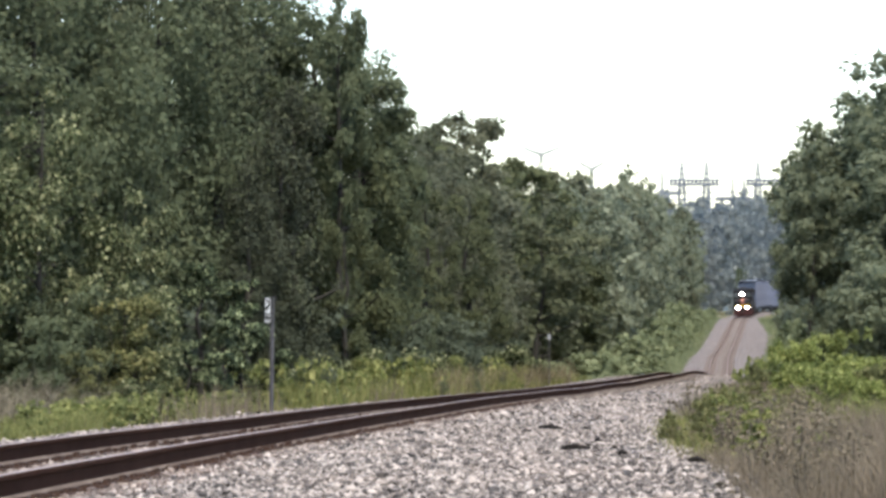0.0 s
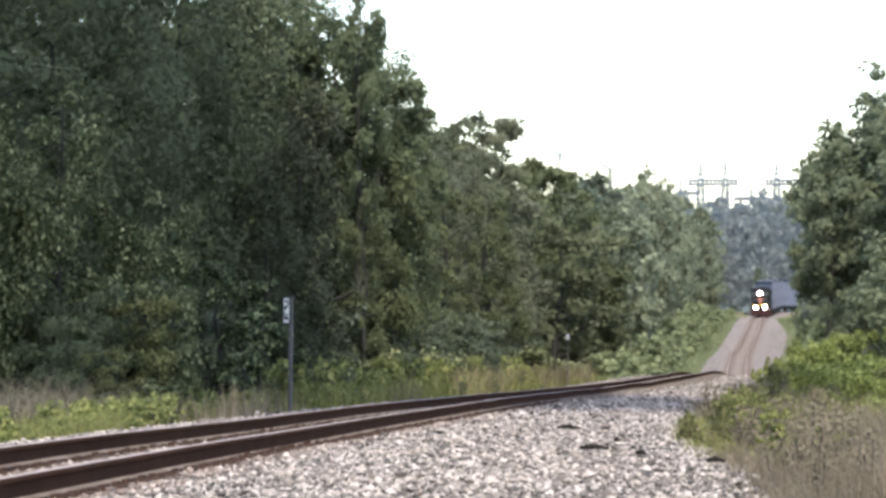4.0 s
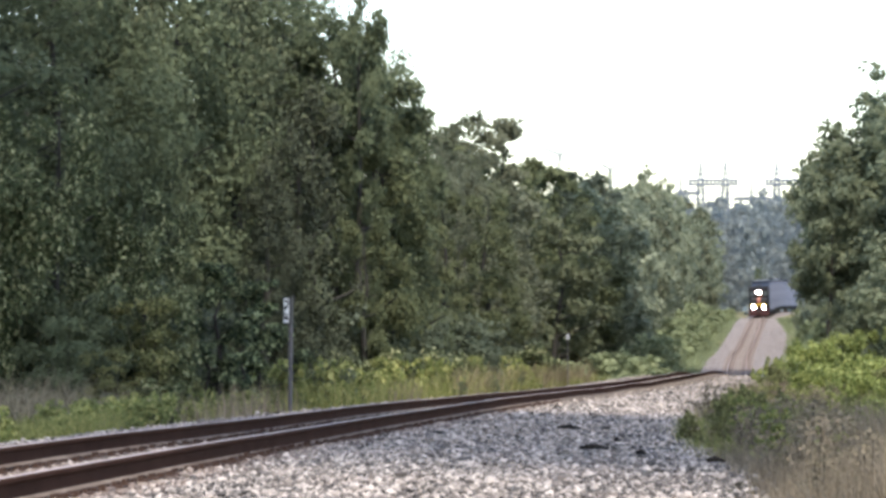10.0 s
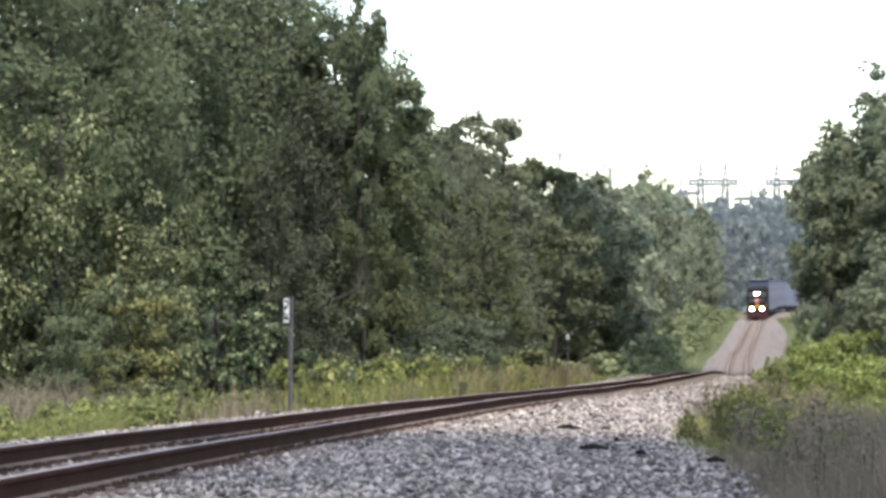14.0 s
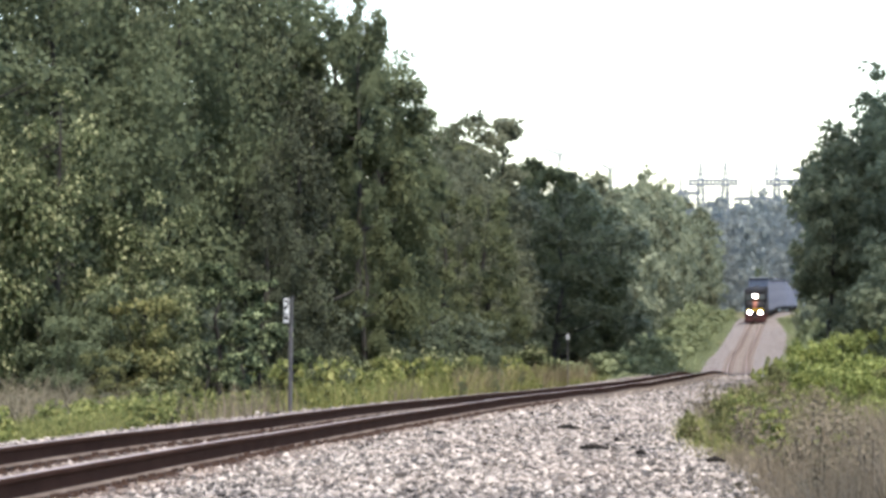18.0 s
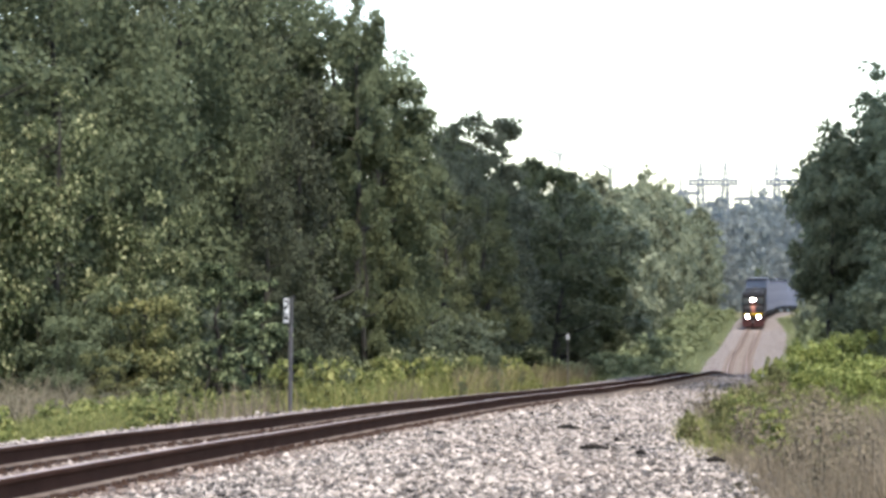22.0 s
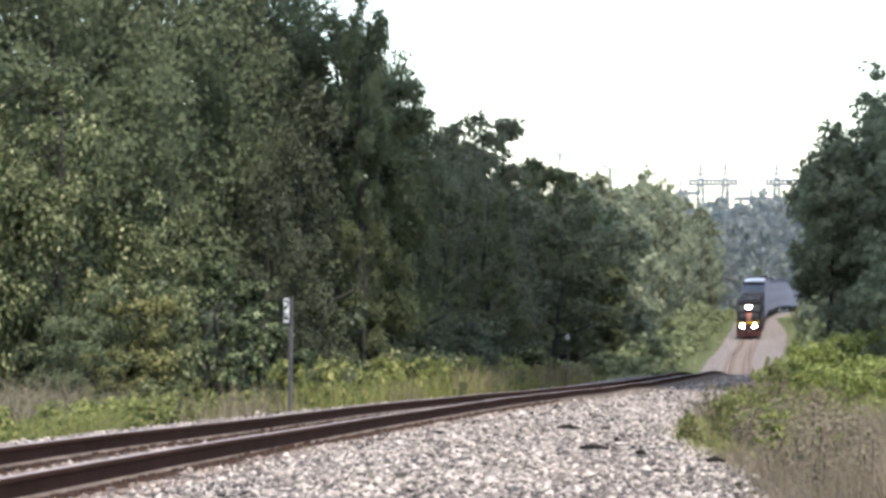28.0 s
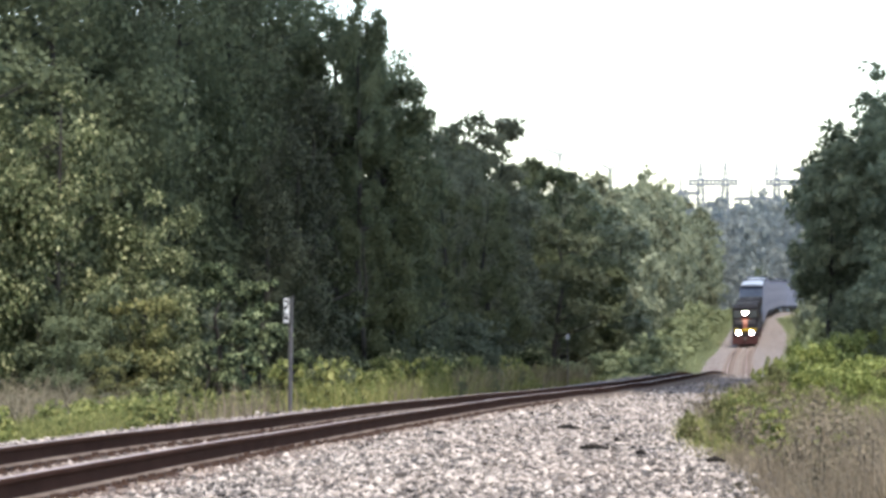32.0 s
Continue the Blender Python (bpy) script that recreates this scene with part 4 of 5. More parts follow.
    # tall dry grass before the tripod
    n = 19000
    y = g.uniform(20, 33, n)
    x = y * g.uniform(0.075, 0.165, n)
    inside = x - track_x(y) - right_width(y)
    k = (inside > g.exponential(0.35, n) - 0.15) & (np.sin(x * 6.1 + y * 0.9) + np.sin(y * 2.1 - x * 3.3 + 1) > g.uniform(-1.9, 0.3, n))
    tall = np.clip(0.25 + 0.55 * inside[k], 0.2, 0.95) * g.uniform(0.45, 1.15, k.sum())
    v, f = blades(g, x[k], y[k], tall, g.uniform(0.003, 0.006, k.sum()), 0.5)
    tagged(link_mesh("tall_dry_grass", array_mesh("tall_dry_grass", v, f), GRASS_DRY), "tall dry brown grass on the near bank", "grass", kind="stuff")
    n = 14000
    y = 40 + 95 * g.uniform(0, 1, n) ** 1.3
    inside = g.gamma(1.8, 1.1, n)
    x = track_x(y) + right_width(y) - 0.2 + inside
    v, f = blades(g, x, y, g.uniform(0.3, 0.8, n) * np.clip(0.3 + 0.4 * inside, 0, 1), g.uniform(0.006, 0.014, n), 0.9)
    tagged(link_mesh("bank_grass", array_mesh("bank_grass", v, f), GRASS_GREEN), "green and straw grass on the bank", "grass", kind="stuff")


def build_shrubs():
    g = random.Random(61)
    weed = make_bush("weed_clump", 62, 0.9, 0.7, 40, 380, 0.10, LEAF_WEED, "yellow-green weeds at the foot of the trees", "weeds", 0.6)
    for k in range(110):
        y = 44 + 88 * ((k + g.uniform(0, 1)) / 110) ** 1.2
        x = float(track_x(y)) - g.uniform(4.9 if y < 64 else 4.1, 6.8)
        tagged(stand(weed, x, y, g.uniform(0.3, 1.0), g.uniform(0, 360), 0.9, g.uniform(0.6, 1.2)), group="weeds west of the track")
    for k in range(26):
        y = g.uniform(66, 118)
        x = float(track_x(y)) - g.uniform(4.2, 7.2)
        tagged(stand(weed, x, y, g.choice((0.5, 0.8, 1.1, 1.5)), g.uniform(0, 360), 0.9, g.uniform(0.55, 1.0)), group="weeds west of the track")
    for k in range(24):
        y = 70 + 60 * (k + g.uniform(0, 1)) / 24
        x = float(track_x(y)) - g.uniform(4.3, 6.3)
        tagged(stand(weed, x, y, g.uniform(0.6, 1.4), g.uniform(0, 360), 0.9, g.uniform(0.45, 0.75)), group="weeds west of the track")
    for k in range(30):
        # a sunny strip of weeds along the foot of the ballast
        y = 44 + 18 * (k + g.uniform(0, 1)) / 30
        x = float(track_x(y)) - g.uniform(4.7, 5.7)
        tagged(stand(weed, x, y, g.choice((0.35, 0.5, 0.65, 0.85)), g.uniform(0, 360), 0.9, g.uniform(0.6, 1.0)), group="weeds west of the track")
    for k in range(22):
        y = g.uniform(49, 59)
        x = -y * g.uniform(0.085, 0.148)
        tagged(stand(weed, x, y, g.uniform(0.35, 0.8), g.uniform(0, 360), 0.9, g.uniform(0.7, 1.2)), group="weeds west of the track")
    shrub = make_bush("shrub", 63, 1.6, 1.1, 50, 1800, 0.10, LEAF_SHRUB, "yellow-green leafy shrub on the bank", "bush", 0.6)
    dark = make_bush("shrub", 66, 1.6, 0.9, 50, 1800, 0.10, LEAF_OLIVE, "olive green leafy shrub on the bank", "bush", 0.6)
    for k in range(40):
        y = 52 + 54 * (k + g.uniform(0, 1)) / 40
        x = g.uniform(float(track_x(y) + right_width(y)) + 2.2, y * 0.150)
        h = g.uniform(0.5, 1.0) + 0.007 * (y - 52) + 0.05 * (x - float(track_x(y)) - 4)
        tagged(stand(dark if k % 3 == 1 else shrub, x, y, h, g.uniform(0, 360), 1.6, g.uniform(0.75, 1.15)), group="shrubs on the bank")
    # taller shrubs along the bank's crest, wispy olive ones on its near slope
    for t, x, y, h, a, w in ((shrub, 9.5, 88, 1.55, 0, 0.6), (shrub, 10.7, 93, 1.85, 70, 0.75), (shrub, 11.6, 95, 2.0, 140, 0.8), (shrub, 12.4, 97, 2.1, 220, 0.8), (shrub, 9.4, 92, 1.1, 30, 0.6), (shrub, 13.2, 98, 2.2, 300, 0.8),
                             (dark, 8.6, 80, 1.4, 10, 0.6), (shrub, 10.0, 84, 1.8, 190, 0.7), (dark, 7.3, 68, 1.15, 80, 0.7), (dark, 6.3, 62, 0.9, 150, 0.7), (dark, 5.6, 57, 0.7, 260, 0.7), (dark, 7.9, 76, 1.0, 320, 0.6)):
        tagged(stand(t, x, y, h, a, 1.6, w), group="shrubs on the bank")
    low = make_bush("low_shrub", 64, 0.8, 0.6, 60, 2600, 0.055, LEAF_OLIVE, "low olive-green shrub at the ballast's edge", "bush", 0.62)
    for x, y, h, a, w in ((3.25, 41.5, 0.55, 0, 0.8), (3.6, 40.0, 0.85, 100, 0.8), (3.95, 42.5, 0.95, 200, 0.9), (4.3, 40.5, 0.75, 300, 0.9), (3.35, 37.5, 0.60, 30, 0.8),
                          (3.1, 38.8, 0.35, 160, 0.8), (4.7, 45.5, 0.9, 60, 1.0), (5.2, 49.5, 0.9, 220, 1.1), (4.4, 47.5, 0.5, 120, 0.9), (3.5, 35.5, 0.45, 250, 0.8)):
        tagged(stand(low, x + 0.06, y, h, a, 0.8, w * 0.75), group="low shrubs at the ballast's edge")
    for k in range(18):
        y = g.uniform(46, 84)
        x = float(track_x(y) + right_width(y)) + g.uniform(0.5, 3.0)
        tagged(stand(low, x, y, g.uniform(0.3, 0.85), g.uniform(0, 360), 0.8, g.uniform(0.8, 1.4)), group="low shrubs at the ballast's edge")
    for x, y, h, a in ((3.6, 29.5, 0.5, 0), (4.0, 31.5, 0.55, 90), (4.4, 33.5, 0.6, 200), (3.5, 27.0, 0.5, 120), (3.9, 34.5, 0.5, 300), (4.9, 36.5, 0.75, 40), (4.1, 38.0, 0.6, 10)):
        tagged(stand(low, x, y, h, a, 0.8, 1.2), group="low shrubs at the ballast's edge")
    # dead weeds with seed heads among the dry grass
    dead = make_bush("dead_weed", 67, 0.9, 0.45, 70, 1000, 0.035, GRASS_DRY, "dried brown weed with pale seed heads", "weeds", 1.0)
    tall = make_bush("green_weed", 68, 0.9, 0.35, 50, 800, 0.07, LEAF_WEED, "upright green weed in the dry grass", "weeds", 0.5)
    for k in range(30):
        y = g.uniform(22.5, 37)
        x = g.uniform(max(0.085 * y, float(track_x(y) + right_width(y)) + 0.5), 0.148 * y)
        tagged(stand(tall if k % 4 == 0 else dead, x, y, g.uniform(0.45, 0.95), g.uniform(0, 360), 0.9, g.uniform(0.8, 1.3)), group="weeds in the dry grass")
    for k in range(22):
        # dry stalks among the shrubs of the bank
        y = g.uniform(40, 68)
        x = float(track_x(y) + right_width(y)) + g.uniform(0.4, 2.6)
        tagged(stand(dead, x, y, g.uniform(0.5, 1.0), g.uniform(0, 360), 0.9, g.uniform(0.8, 1.5)), group="weeds in the dry grass")
    for t in (weed, shrub, low, dark, dead, tall):
        remove(t)


# ---- signs and sticks ----
def build_signs():
    x, y = -3.0, 61.0
    z = float(ground_z(x, y))
    post = tagged(new("milepost"), "grey steel milepost with a white number plate beside the track", "sign post")
    post.matrix_basis = pose(x, y, z, 0, 0.6, -38)
    top = 1.47 - z
    part("pole", box(B(), -0.035, -0.03, -0.3, 0.035, 0.03, top, 0.008), POST_GREY, post)
    plate = part("plate", box(B(), -0.17, -0.045, top - 0.52, 0.045, -0.032, top, 0.004), SIGN_BLACK, post, "dark-edged plate")
    field = box(B(), -0.140, -0.049, top - 0.495, -0.012, -0.0455, top - 0.025)
    part("field", field, SIGN_WHITE, plate, "white field with dark figures")
    bm = B()
    for z0, z1, x0, x1 in ((0.42, 0.455, -0.115, -0.035), (0.34, 0.44, -0.060, -0.030), (0.30, 0.34, -0.110, -0.045), (0.25, 0.31, -0.120, -0.085),
                           (0.07, 0.20, -0.120, -0.090), (0.07, 0.11, -0.115, -0.035), (0.04, 0.20, -0.060, -0.032)):
        box(bm, x0 - 0.006, -0.054, top - 0.515 + z0, x1 + 0.006, -0.0492, top - 0.505 + z1)
    part("bars", bm, SIGN_BLACK, plate)
    bm = B()
    for a, b, r in (((0, 0, 0), (0.5, 0.1, 0.35), 0.05), ((0.5, 0.1, 0.35), (1.2, 0.1, 0.25), 0.035), ((0.5, 0.1, 0.35), (0.75, 0, 0.8), 0.03), ((0.1, 0, 0.1), (-0.2, 0.1, 0.7), 0.03)):
        rod(bm, a, b, r, r * 0.6, 6)
    snag = part("dead_branch", bm, DEAD_WOOD)
    snag.matrix_basis = pose(0.75, 137.5, 5.1, 0, -8, 0)
    tagged(snag, "bare grey dead branch among the tree crowns", "branch")
    x, y = 4.5, 112.0
    z = float(ground_z(x, y))
    m = tagged(new("marker_post"), "short post with a small white marker plate", "sign post")
    m.matrix_basis = pose(x, y, z)
    part("pole", rod(B(), (0, 0, -0.2), (0, 0, 1.93), 0.016), POST_GREY, m)
    part("plate", box(B(), -0.055, -0.04, 1.74, 0.055, -0.02, 1.95, 0.01), SIGN_GREY, m)
    for x, y, ln, a in ((1.64, 40.25, 0.36, -32), (1.53, 31.38, 0.30, -6), (1.91, 29.96, 0.09, 20), (2.43, 27.72, 0.16, -8), (1.94, 34.60, 0.07, 40)):
        bm = B()
        rod(bm, (-ln / 2, 0, 0.015), (0, 0.02, 0.03), 0.018, 0.028, 6)
        rod(bm, (0, 0.02, 0.03), (ln / 2, -0.02, 0.01), 0.028, 0.012, 6)
        s = part("stick", bm, DARK_WOOD)
        s.matrix_basis = pose(x, y, float(ground_z(x, y)) + 0.15, 0, 0, a)
        tagged(s, "dark broken stick lying on the ballast", "stick", "sticks on the ballast")


# ---- power lines ----
def lattice(bm, a, b, w0, w1, bays, r):
    """A square lattice mast from a to b."""
    a, b = Vector(a), Vector(b)
    d = (b - a).normalized()
    s = d.cross(Vector((0.3, 1, 0.1))).normalized()
    t = d.cross(s)
    rings = []
    for i in range(bays + 1):
        w = (w0 + (w1 - w0) * i / bays) / 2
        c = a.lerp(b, i / bays)
        rings.append([c + s * w * p + t * w * q for p, q in ((1, 1), (-1, 1), (-1, -1), (1, -1))])
    for i in range(bays):
        for k in range(4):
            rod(bm, rings[i][k], rings[i + 1][k], r, r, 4)
            rod(bm, rings[i][k], rings[i + 1][(k + 1) % 4], r * 0.7, r * 0.7, 4)
    return bm


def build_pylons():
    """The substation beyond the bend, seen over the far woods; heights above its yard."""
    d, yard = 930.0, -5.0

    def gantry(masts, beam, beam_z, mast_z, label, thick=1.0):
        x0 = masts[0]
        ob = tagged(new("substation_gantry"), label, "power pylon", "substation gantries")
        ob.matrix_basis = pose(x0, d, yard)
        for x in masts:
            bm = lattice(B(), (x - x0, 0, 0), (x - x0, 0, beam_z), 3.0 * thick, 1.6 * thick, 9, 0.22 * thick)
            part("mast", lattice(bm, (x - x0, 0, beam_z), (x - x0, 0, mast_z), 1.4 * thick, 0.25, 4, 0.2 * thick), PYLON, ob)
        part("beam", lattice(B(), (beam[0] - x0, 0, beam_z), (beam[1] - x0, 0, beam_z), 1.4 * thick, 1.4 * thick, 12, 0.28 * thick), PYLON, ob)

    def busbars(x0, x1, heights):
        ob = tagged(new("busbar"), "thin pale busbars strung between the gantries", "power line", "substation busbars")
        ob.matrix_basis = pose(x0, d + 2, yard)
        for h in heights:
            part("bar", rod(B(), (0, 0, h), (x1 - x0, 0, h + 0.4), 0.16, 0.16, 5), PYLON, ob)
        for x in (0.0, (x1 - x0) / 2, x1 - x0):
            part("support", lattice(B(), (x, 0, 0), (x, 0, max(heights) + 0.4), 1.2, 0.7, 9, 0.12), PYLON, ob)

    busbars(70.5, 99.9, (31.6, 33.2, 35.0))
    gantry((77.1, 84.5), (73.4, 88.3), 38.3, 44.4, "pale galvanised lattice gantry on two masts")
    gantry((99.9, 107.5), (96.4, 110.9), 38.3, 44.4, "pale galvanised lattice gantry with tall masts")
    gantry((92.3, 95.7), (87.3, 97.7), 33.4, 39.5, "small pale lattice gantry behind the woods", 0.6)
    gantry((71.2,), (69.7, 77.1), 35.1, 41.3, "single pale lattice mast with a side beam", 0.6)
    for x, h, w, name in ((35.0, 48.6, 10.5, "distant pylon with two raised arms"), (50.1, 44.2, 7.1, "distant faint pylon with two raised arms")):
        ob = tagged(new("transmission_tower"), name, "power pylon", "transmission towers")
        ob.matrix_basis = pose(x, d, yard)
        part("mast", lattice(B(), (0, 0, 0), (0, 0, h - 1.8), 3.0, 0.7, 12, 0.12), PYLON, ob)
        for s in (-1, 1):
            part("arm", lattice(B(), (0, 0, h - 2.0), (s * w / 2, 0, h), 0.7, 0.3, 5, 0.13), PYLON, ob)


# ---- train ----
def truck(parent, y, axles, name="truck", mat=UNDER):
    t = part(name, box(box(box(B(), -1.05, y - axles * 0.95, 0.45, -0.85, y + axles * 0.95, 0.85, 0.05), 0.85, y - axles * 0.95, 0.45, 1.05, y + axles * 0.95, 0.85, 0.05),
                       -0.9, y - 0.35, 0.5, 0.9, y + 0.35, 0.8), mat, parent)
    for i in range(axles):
        yy = y + (i - (axles - 1) / 2) * 1.75
        bm = B()
        for s in (-1, 1):
            rod(bm, (s * 0.70, yy, 0.5), (s * 0.82, yy, 0.5), 0.5, 0.5, 20)
            rod(bm, (s * 0.66, yy, 0.5), (s * 0.70, yy, 0.5), 0.54, 0.54, 20)
        rod(bm, (-0.7, yy, 0.5), (0.7, yy, 0.5), 0.09, 0.09, 8)
        part("wheelset", bm, WHEEL, t)
    return t


def build_locomotive(lit):
    """A six-axle road diesel; its nose points along -y, its origin is under the front coupler."""
    loco = tagged(new("locomotive"), "orange and black diesel locomotive" + (" with its headlights lit" if lit else " coupled behind another"), "locomotive",
                  "locomotives of the train")
    part("underframe", box(B(), -1.45, 0.5, 1.05, 1.45, 21.6, 1.5, 0.04), BLACK, loco)
    bm = profile(B(), [(0.75, 0.16), (0.35, 0.2), (0.45, 0.75), (0.55, 1.5), (0.9, 1.5), (0.9, 0.2)], -1.5, 1.5)
    part("pilot", bm, DULL_RED, loco, "dull red snowplough pilot")
    part("coupler", rod(box(B(), -0.12, -0.15, 0.75, 0.12, 0.5, 1.0, 0.03), (0, -0.1, 0.7), (0, -0.1, 1.05), 0.14), UNDER, loco)
    bm = profile(B(), [(1.55, 1.5), (1.35, 2.0), (1.45, 2.55), (1.75, 2.85), (3.0, 3.05), (3.0, 1.5)], -1.25, 1.25)
    nose = part("nose", bm, BLACK, loco, "black short nose")
    part("nose_band", profile(B(), [(1.545, 1.5), (1.343, 2.0), (1.443, 2.553), (1.748, 2.855), (2.95, 3.055), (2.95, 2.9), (1.8, 2.7), (1.5, 2.0), (1.6, 1.5)], -0.28, 0.28), ORANGE, nose, "broad orange band")
    part("nose_door", box(B(), -0.85, 1.30, 1.6, -0.35, 1.44, 2.5, 0.02), BLACK, nose)
    part("stripe", profile(B(), [(1.40, 1.72), (1.345, 1.92), (1.345, 1.97), (1.40, 1.78)], -1.26, 1.26), YELLOW, nose)
    bm = profile(B(), [(2.95, 1.5), (2.95, 3.15), (2.65, 4.05), (2.8, 4.45), (3.3, 4.68), (5.6, 4.68), (5.9, 4.45), (5.9, 1.5)], -1.5, 1.5)
    cab = part("cab", bm, BLACK, loco, "black wide cab")
    part("cab_stripe", profile(B(), [(2.93, 2.75), (2.93, 3.15), (2.90, 3.15), (2.90, 2.75)], -0.6, 0.6), ORANGE, cab, "orange band below the windshields")
    part("cab_roof", profile(B(), [(2.62, 4.36), (3.2, 4.76), (5.7, 4.76), (5.95, 4.44), (5.95, 4.40), (2.68, 4.30)], -1.42, 1.42), BLACK, cab)
    for s in (-1, 1):
        bm = profile(B(), [(2.93, 3.20), (2.63, 4.03), (2.60, 4.02), (2.90, 3.18)], 0.42 * s, 1.34 * s)
        part("windshield", bm, GLASS, cab)
        bm = profile(B(), [(2.975, 3.08), (2.915, 3.20), (2.885, 3.19), (2.94, 3.07)], 0.36 * s, 1.40 * s)
        part("window_frame", bm, BLACK, cab)
        part("side_window", box(B(), 1.49 * s - 0.015, 3.3, 3.25, 1.49 * s + 0.025, 5.3, 4.0), GLASS, cab)
        part("number_board", box(B(), 0.72 * s - 0.36, 2.60, 4.12, 0.72 * s + 0.36, 2.80, 4.34, 0.02), BLACK, cab)
        house = part("ditch_light_case", rod(B(), (0.74 * s, 0.62, 1.52), (0.74 * s, 0.42, 1.52), 0.26, 0.28, 16), BLACK, loco)
        part("lens", rod(B(), (0.74 * s, 0.44, 1.52), (0.74 * s, 0.40, 1.52), 0.24, 0.24, 16), HEADLIGHT if lit else SIGN_WHITE, house)
        bm = B()
        for y in (0.8, 1.4):
            rod(bm, (1.4 * s, y, 1.5), (1.4 * s, y, 2.5), 0.022, 0.022, 6)
        rod(bm, (1.4 * s, 0.8, 2.5), (1.4 * s, 2.9, 2.5), 0.022, 0.022, 6)
        part("front_handrail", bm, HAZE_GREY_STEEL, loco)
        bm = B()
        for y in np.arange(6.4, 21, 1.8):
            rod(bm, (1.42 * s, y, 1.5), (1.42 * s, y, 2.5), 0.02, 0.02, 6)
        rod(bm, (1.42 * s, 6.4, 2.5), (1.42 * s, 20.8, 2.5), 0.02, 0.02, 6)
        part("side_handrail", bm, HAZE_GREY_STEEL, loco)
        for z in (0.45, 0.8, 1.15):
            part("step", box(B(), 1.2 * s - 0.2, 0.95, z, 1.2 * s + 0.2, 1.35, z + 0.04), UNDER, loco)
    house = part("headlight_case", box(B(), -0.34, 2.45, 3.56, 0.34, 2.80, 3.98, 0.06), BLACK, cab)
    for s in (-1, 1):
        part("lens", rod(B(), (0.16 * s, 2.47, 3.77), (0.16 * s, 2.42, 3.77), 0.17, 0.17, 16), HEADLIGHT if lit else SIGN_WHITE, house)
    part("hood", box(B(), -0.95, 5.9, 1.5, 0.95, 20.6, 4.35, 0.12), BLACK, loco, "black long hood")
    part("hood_top", box(B(), -0.98, 5.95, 4.2, 0.98, 20.5, 4.42, 0.08), BLACK, loco)
    part("radiator", box(B(), -1.45, 16.6, 3.5, 1.45, 20.4, 4.62, 0.1), BLACK, loco)
    part("exhaust_stack", box(B(), -0.4, 12.0, 4.35, 0.4, 13.2, 4.7, 0.05), UNDER, loco)
    bm = B()
    for u in (-0.15, 0, 0.15):
        rod(bm, (u, 5.1, 4.85), (u, 4.6, 4.9), 0.03, 0.09, 8)
    part("horn", bm, UNDER, loco)
    part("fuel_tank", box(B(), -1.4, 8.2, 0.25, 1.4, 13.6, 1.05, 0.25), BLACK, loco)
    truck(loco, 4.2, 3)
    truck(loco, 17.8, 3)
    return loco


def build_rack():
    """A closed auto rack; its origin is under its front coupler."""
    car = tagged(new("auto_rack"), "grey panelled auto rack car with a pale metal roof", "railway car", "auto racks of the train")
    part("underframe", box(B(), -1.4, 0.6, 0.75, 1.4, 26.8, 1.15, 0.04), HAZE_GREY_STEEL, car)
    for s in (-1, 1):
        bm = box(B(), 1.45 * s - 0.04, 0.6, 1.1, 1.45 * s + 0.04, 26.8, 5.80)
        side = part("side_panel", bm, RACK_SIDE, car)
        post = box(B(), 1.52 * s - 0.05, -0.07, 1.1, 1.52 * s + 0.05, 0.07, 5.80)
        me = bpy.data.meshes.new("post")
        post.to_mesh(me)
        post.free()
        me.materials.append(RACK_SIDE)
        for y in np.linspace(0.7, 26.7, 14):
            ob = new("post", me)
            ob.parent, ob.matrix_basis = side, pose(0, float(y), 0)
    for y in (0.55, 26.75):
        bm = B()
        for x in np.linspace(-1.3, 1.3, 9):
            box(bm, x - 0.14, y - 0.05, 1.15, x + 0.14, y + 0.08, 5.85, 0.02)
        box(bm, -1.45, y, 1.15, 1.45, y + 0.06, 5.90)
        door = part("end_door", bm, RACK_END, car, "dark blue end door")
        part("end_cap", box(B(), -1.5, y - 0.09, 5.60, 1.5, y + 0.11, 6.02 if y < 1 else 6.30, 0.02), RACK_CAP, door, "blackish-blue cap above the end door")
    n = 9
    arch = [(-1.42 + 2.84 * i / (n - 1), 5.99 + 0.14 * math.sin(math.pi * i / (n - 1)) ** 0.5) for i in range(n)]
    bm = B()
    ys = np.linspace(0.45, 26.95, 41)
    rings = [[bm.verts.new((x, y, z + 0.03 * (k % 2))) for x, z in arch] for k, y in enumerate(ys)]
    for a, b in zip(rings, rings[1:]):
        for i in range(n - 1):
            bm.faces.new((a[i], a[i + 1], b[i + 1], b[i]))
    bm.faces.new(rings[0][::-1])
    bm.faces.new(rings[-1])
    part("roof", bm, GALV, car, "pale corrugated metal roof")
    truck(car, 3.4, 2, mat=HAZE_GREY_STEEL)
    truck(car, 24.0, 2, mat=HAZE_GREY_STEEL)
    return car


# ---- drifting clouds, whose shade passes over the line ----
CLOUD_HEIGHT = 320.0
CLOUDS = []


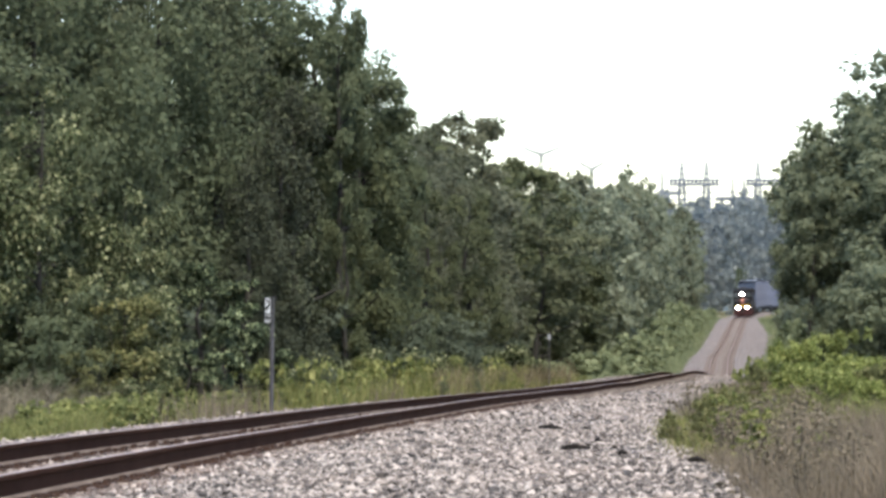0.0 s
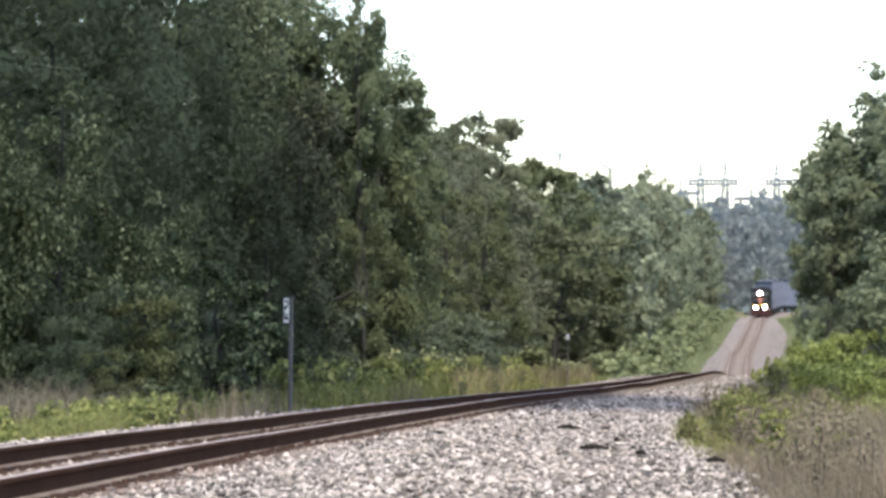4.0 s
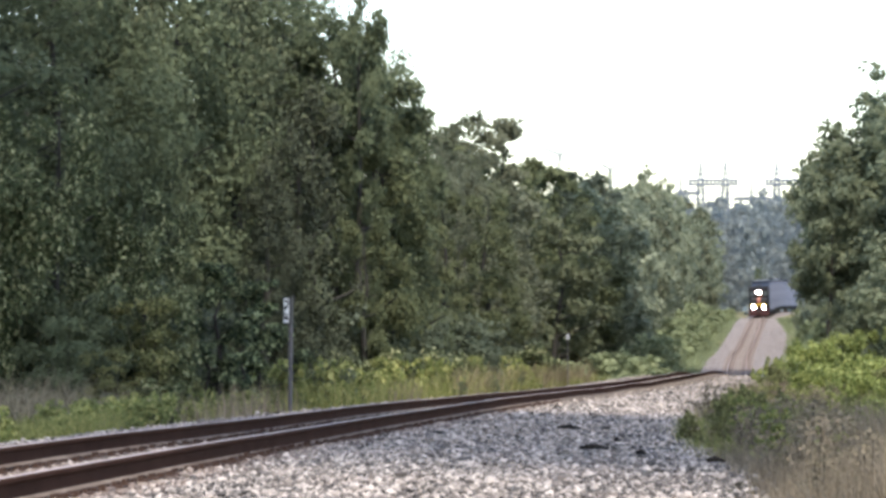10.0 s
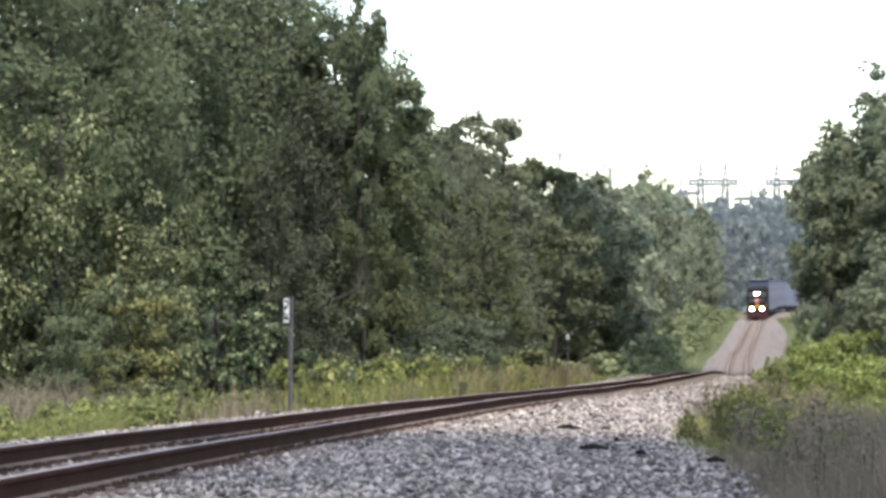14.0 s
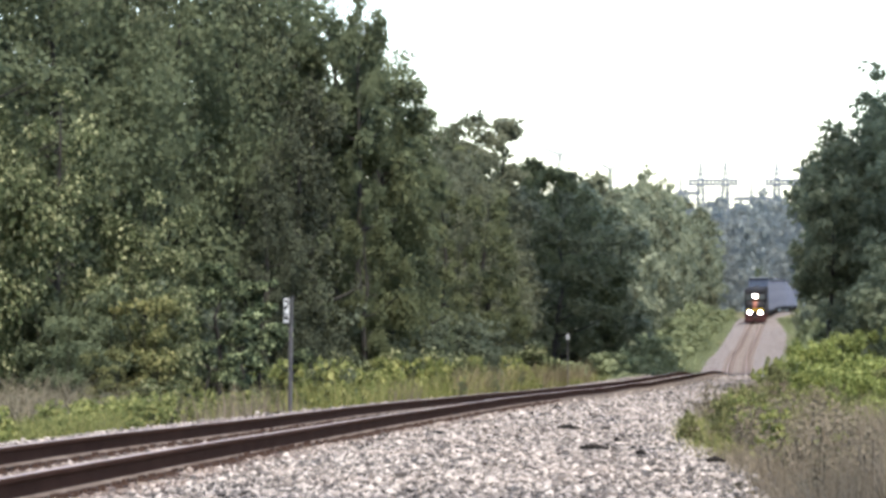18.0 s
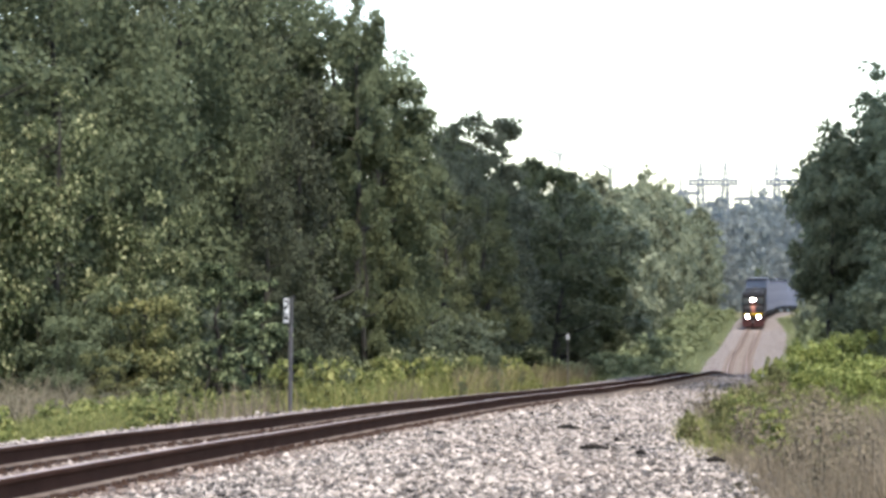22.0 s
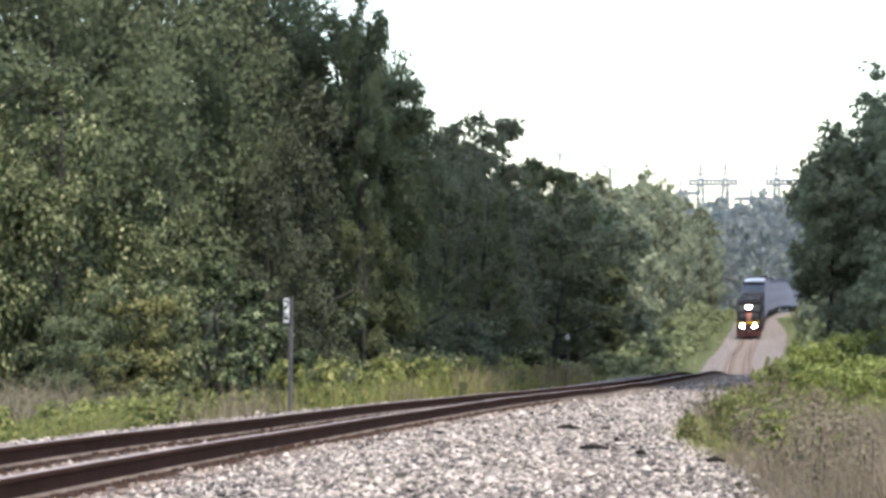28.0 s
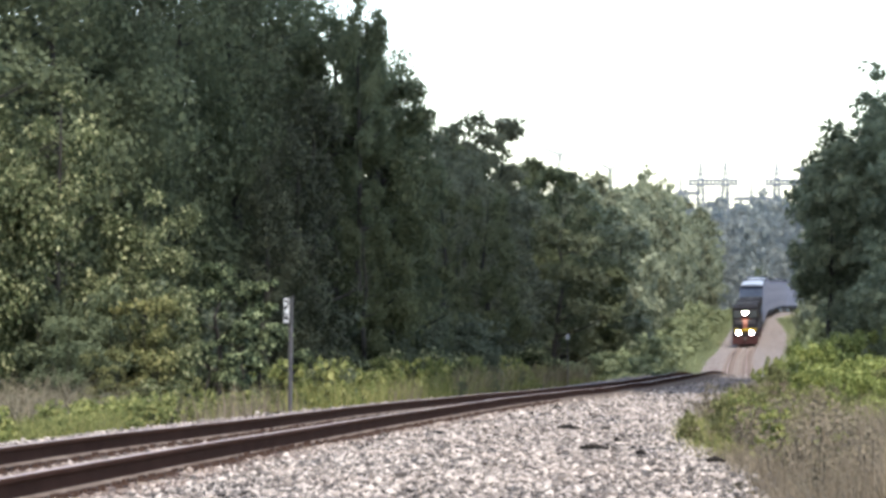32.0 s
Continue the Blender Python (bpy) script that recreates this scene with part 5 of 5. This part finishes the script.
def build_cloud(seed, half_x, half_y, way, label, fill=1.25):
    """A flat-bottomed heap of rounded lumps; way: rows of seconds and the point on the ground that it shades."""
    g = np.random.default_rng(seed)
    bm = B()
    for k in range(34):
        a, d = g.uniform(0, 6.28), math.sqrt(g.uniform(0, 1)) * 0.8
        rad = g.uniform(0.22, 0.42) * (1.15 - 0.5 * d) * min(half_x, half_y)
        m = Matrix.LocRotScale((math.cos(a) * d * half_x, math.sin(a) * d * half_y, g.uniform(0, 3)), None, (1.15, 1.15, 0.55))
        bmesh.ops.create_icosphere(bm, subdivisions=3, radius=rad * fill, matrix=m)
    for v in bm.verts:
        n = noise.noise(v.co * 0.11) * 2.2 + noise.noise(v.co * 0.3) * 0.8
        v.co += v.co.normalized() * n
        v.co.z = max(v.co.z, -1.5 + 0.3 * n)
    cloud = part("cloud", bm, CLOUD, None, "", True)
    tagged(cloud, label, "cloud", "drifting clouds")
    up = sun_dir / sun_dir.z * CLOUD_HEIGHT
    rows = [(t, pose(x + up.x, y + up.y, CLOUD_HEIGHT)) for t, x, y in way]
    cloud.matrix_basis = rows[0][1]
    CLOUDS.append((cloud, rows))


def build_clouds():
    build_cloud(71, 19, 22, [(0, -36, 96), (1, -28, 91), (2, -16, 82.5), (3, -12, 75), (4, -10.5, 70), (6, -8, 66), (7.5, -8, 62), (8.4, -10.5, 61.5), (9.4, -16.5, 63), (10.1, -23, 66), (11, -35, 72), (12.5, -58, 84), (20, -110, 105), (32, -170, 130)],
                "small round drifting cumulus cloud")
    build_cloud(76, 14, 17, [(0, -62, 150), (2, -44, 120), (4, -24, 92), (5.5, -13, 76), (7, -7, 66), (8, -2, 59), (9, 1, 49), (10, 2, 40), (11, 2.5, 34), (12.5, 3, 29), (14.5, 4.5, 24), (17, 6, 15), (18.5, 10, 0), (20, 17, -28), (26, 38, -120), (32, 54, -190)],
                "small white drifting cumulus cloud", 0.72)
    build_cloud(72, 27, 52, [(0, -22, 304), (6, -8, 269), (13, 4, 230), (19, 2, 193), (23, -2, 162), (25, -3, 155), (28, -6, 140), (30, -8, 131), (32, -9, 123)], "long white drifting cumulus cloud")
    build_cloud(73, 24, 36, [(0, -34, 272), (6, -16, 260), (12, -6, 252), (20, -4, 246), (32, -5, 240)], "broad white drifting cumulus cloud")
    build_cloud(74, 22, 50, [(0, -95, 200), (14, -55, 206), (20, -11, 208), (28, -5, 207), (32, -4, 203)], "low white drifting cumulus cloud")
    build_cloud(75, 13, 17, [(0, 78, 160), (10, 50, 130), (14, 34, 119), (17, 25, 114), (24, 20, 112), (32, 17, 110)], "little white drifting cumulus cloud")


def train_front(t):
    return 519.0 - 4.0 * t - 0.03 * t * t


TRAIN = []


def build_train():
    back = 0.0
    for k in range(2):
        TRAIN.append((build_locomotive(k == 0), back, 22.0))
        back += 22.4
    rack = build_rack()
    for k in range(10):
        TRAIN.append((rack if k == 0 else copy_thing(rack, pose(0, 0, 0)), back, 27.4))
        back += 27.9


def motions():
    """The train rolls towards the tripod, each car by its two ends on the track."""
    for car, back, length in TRAIN:
        rows = []
        for t in range(0, 33, 2):
            y = train_front(t) + back * 0.993
            a, b = track_pose(y).translation, track_pose(y + length * 0.993).translation
            d = (b - a).normalized()
            across = Vector((d.y, -d.x, cant(y) / 1.5)).normalized()
            m = Matrix((across, d, across.cross(d).normalized())).transposed().to_4x4()
            m.translation = a
            rows.append((t, m))
        walk(car, rows)
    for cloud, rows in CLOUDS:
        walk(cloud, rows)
    g = random.Random(91)
    for tree in SWAYING:
        # a light wind: each tree leans a little to and fro about its foot
        still, p, q = tree.matrix_basis.copy(), g.uniform(0, 6.28), g.uniform(0.8, 1.2)
        still = Matrix.LocRotScale(still.translation, still.to_quaternion(), None)
        rows = []
        for k in range(33):
            a = 0.22 * math.sin(1.3 * q * k + p) + 0.12 * math.sin(2.6 * k + 2 * p)
            rows.append((k, Matrix.Translation(still.translation) @ pose(0, 0, 0, 0.5 * a, a, 0) @ still.to_quaternion().to_matrix().to_4x4()))
        walk(tree, rows)


build_ground()
build_bed()
build_dust_strips()
railway = build_track()
build_train()
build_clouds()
build_woods()
build_far_woods()
build_haze_backdrop()
build_signs()
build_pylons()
build_shrubs()
build_grass()
build_stones()
build_ties(railway)
motions()
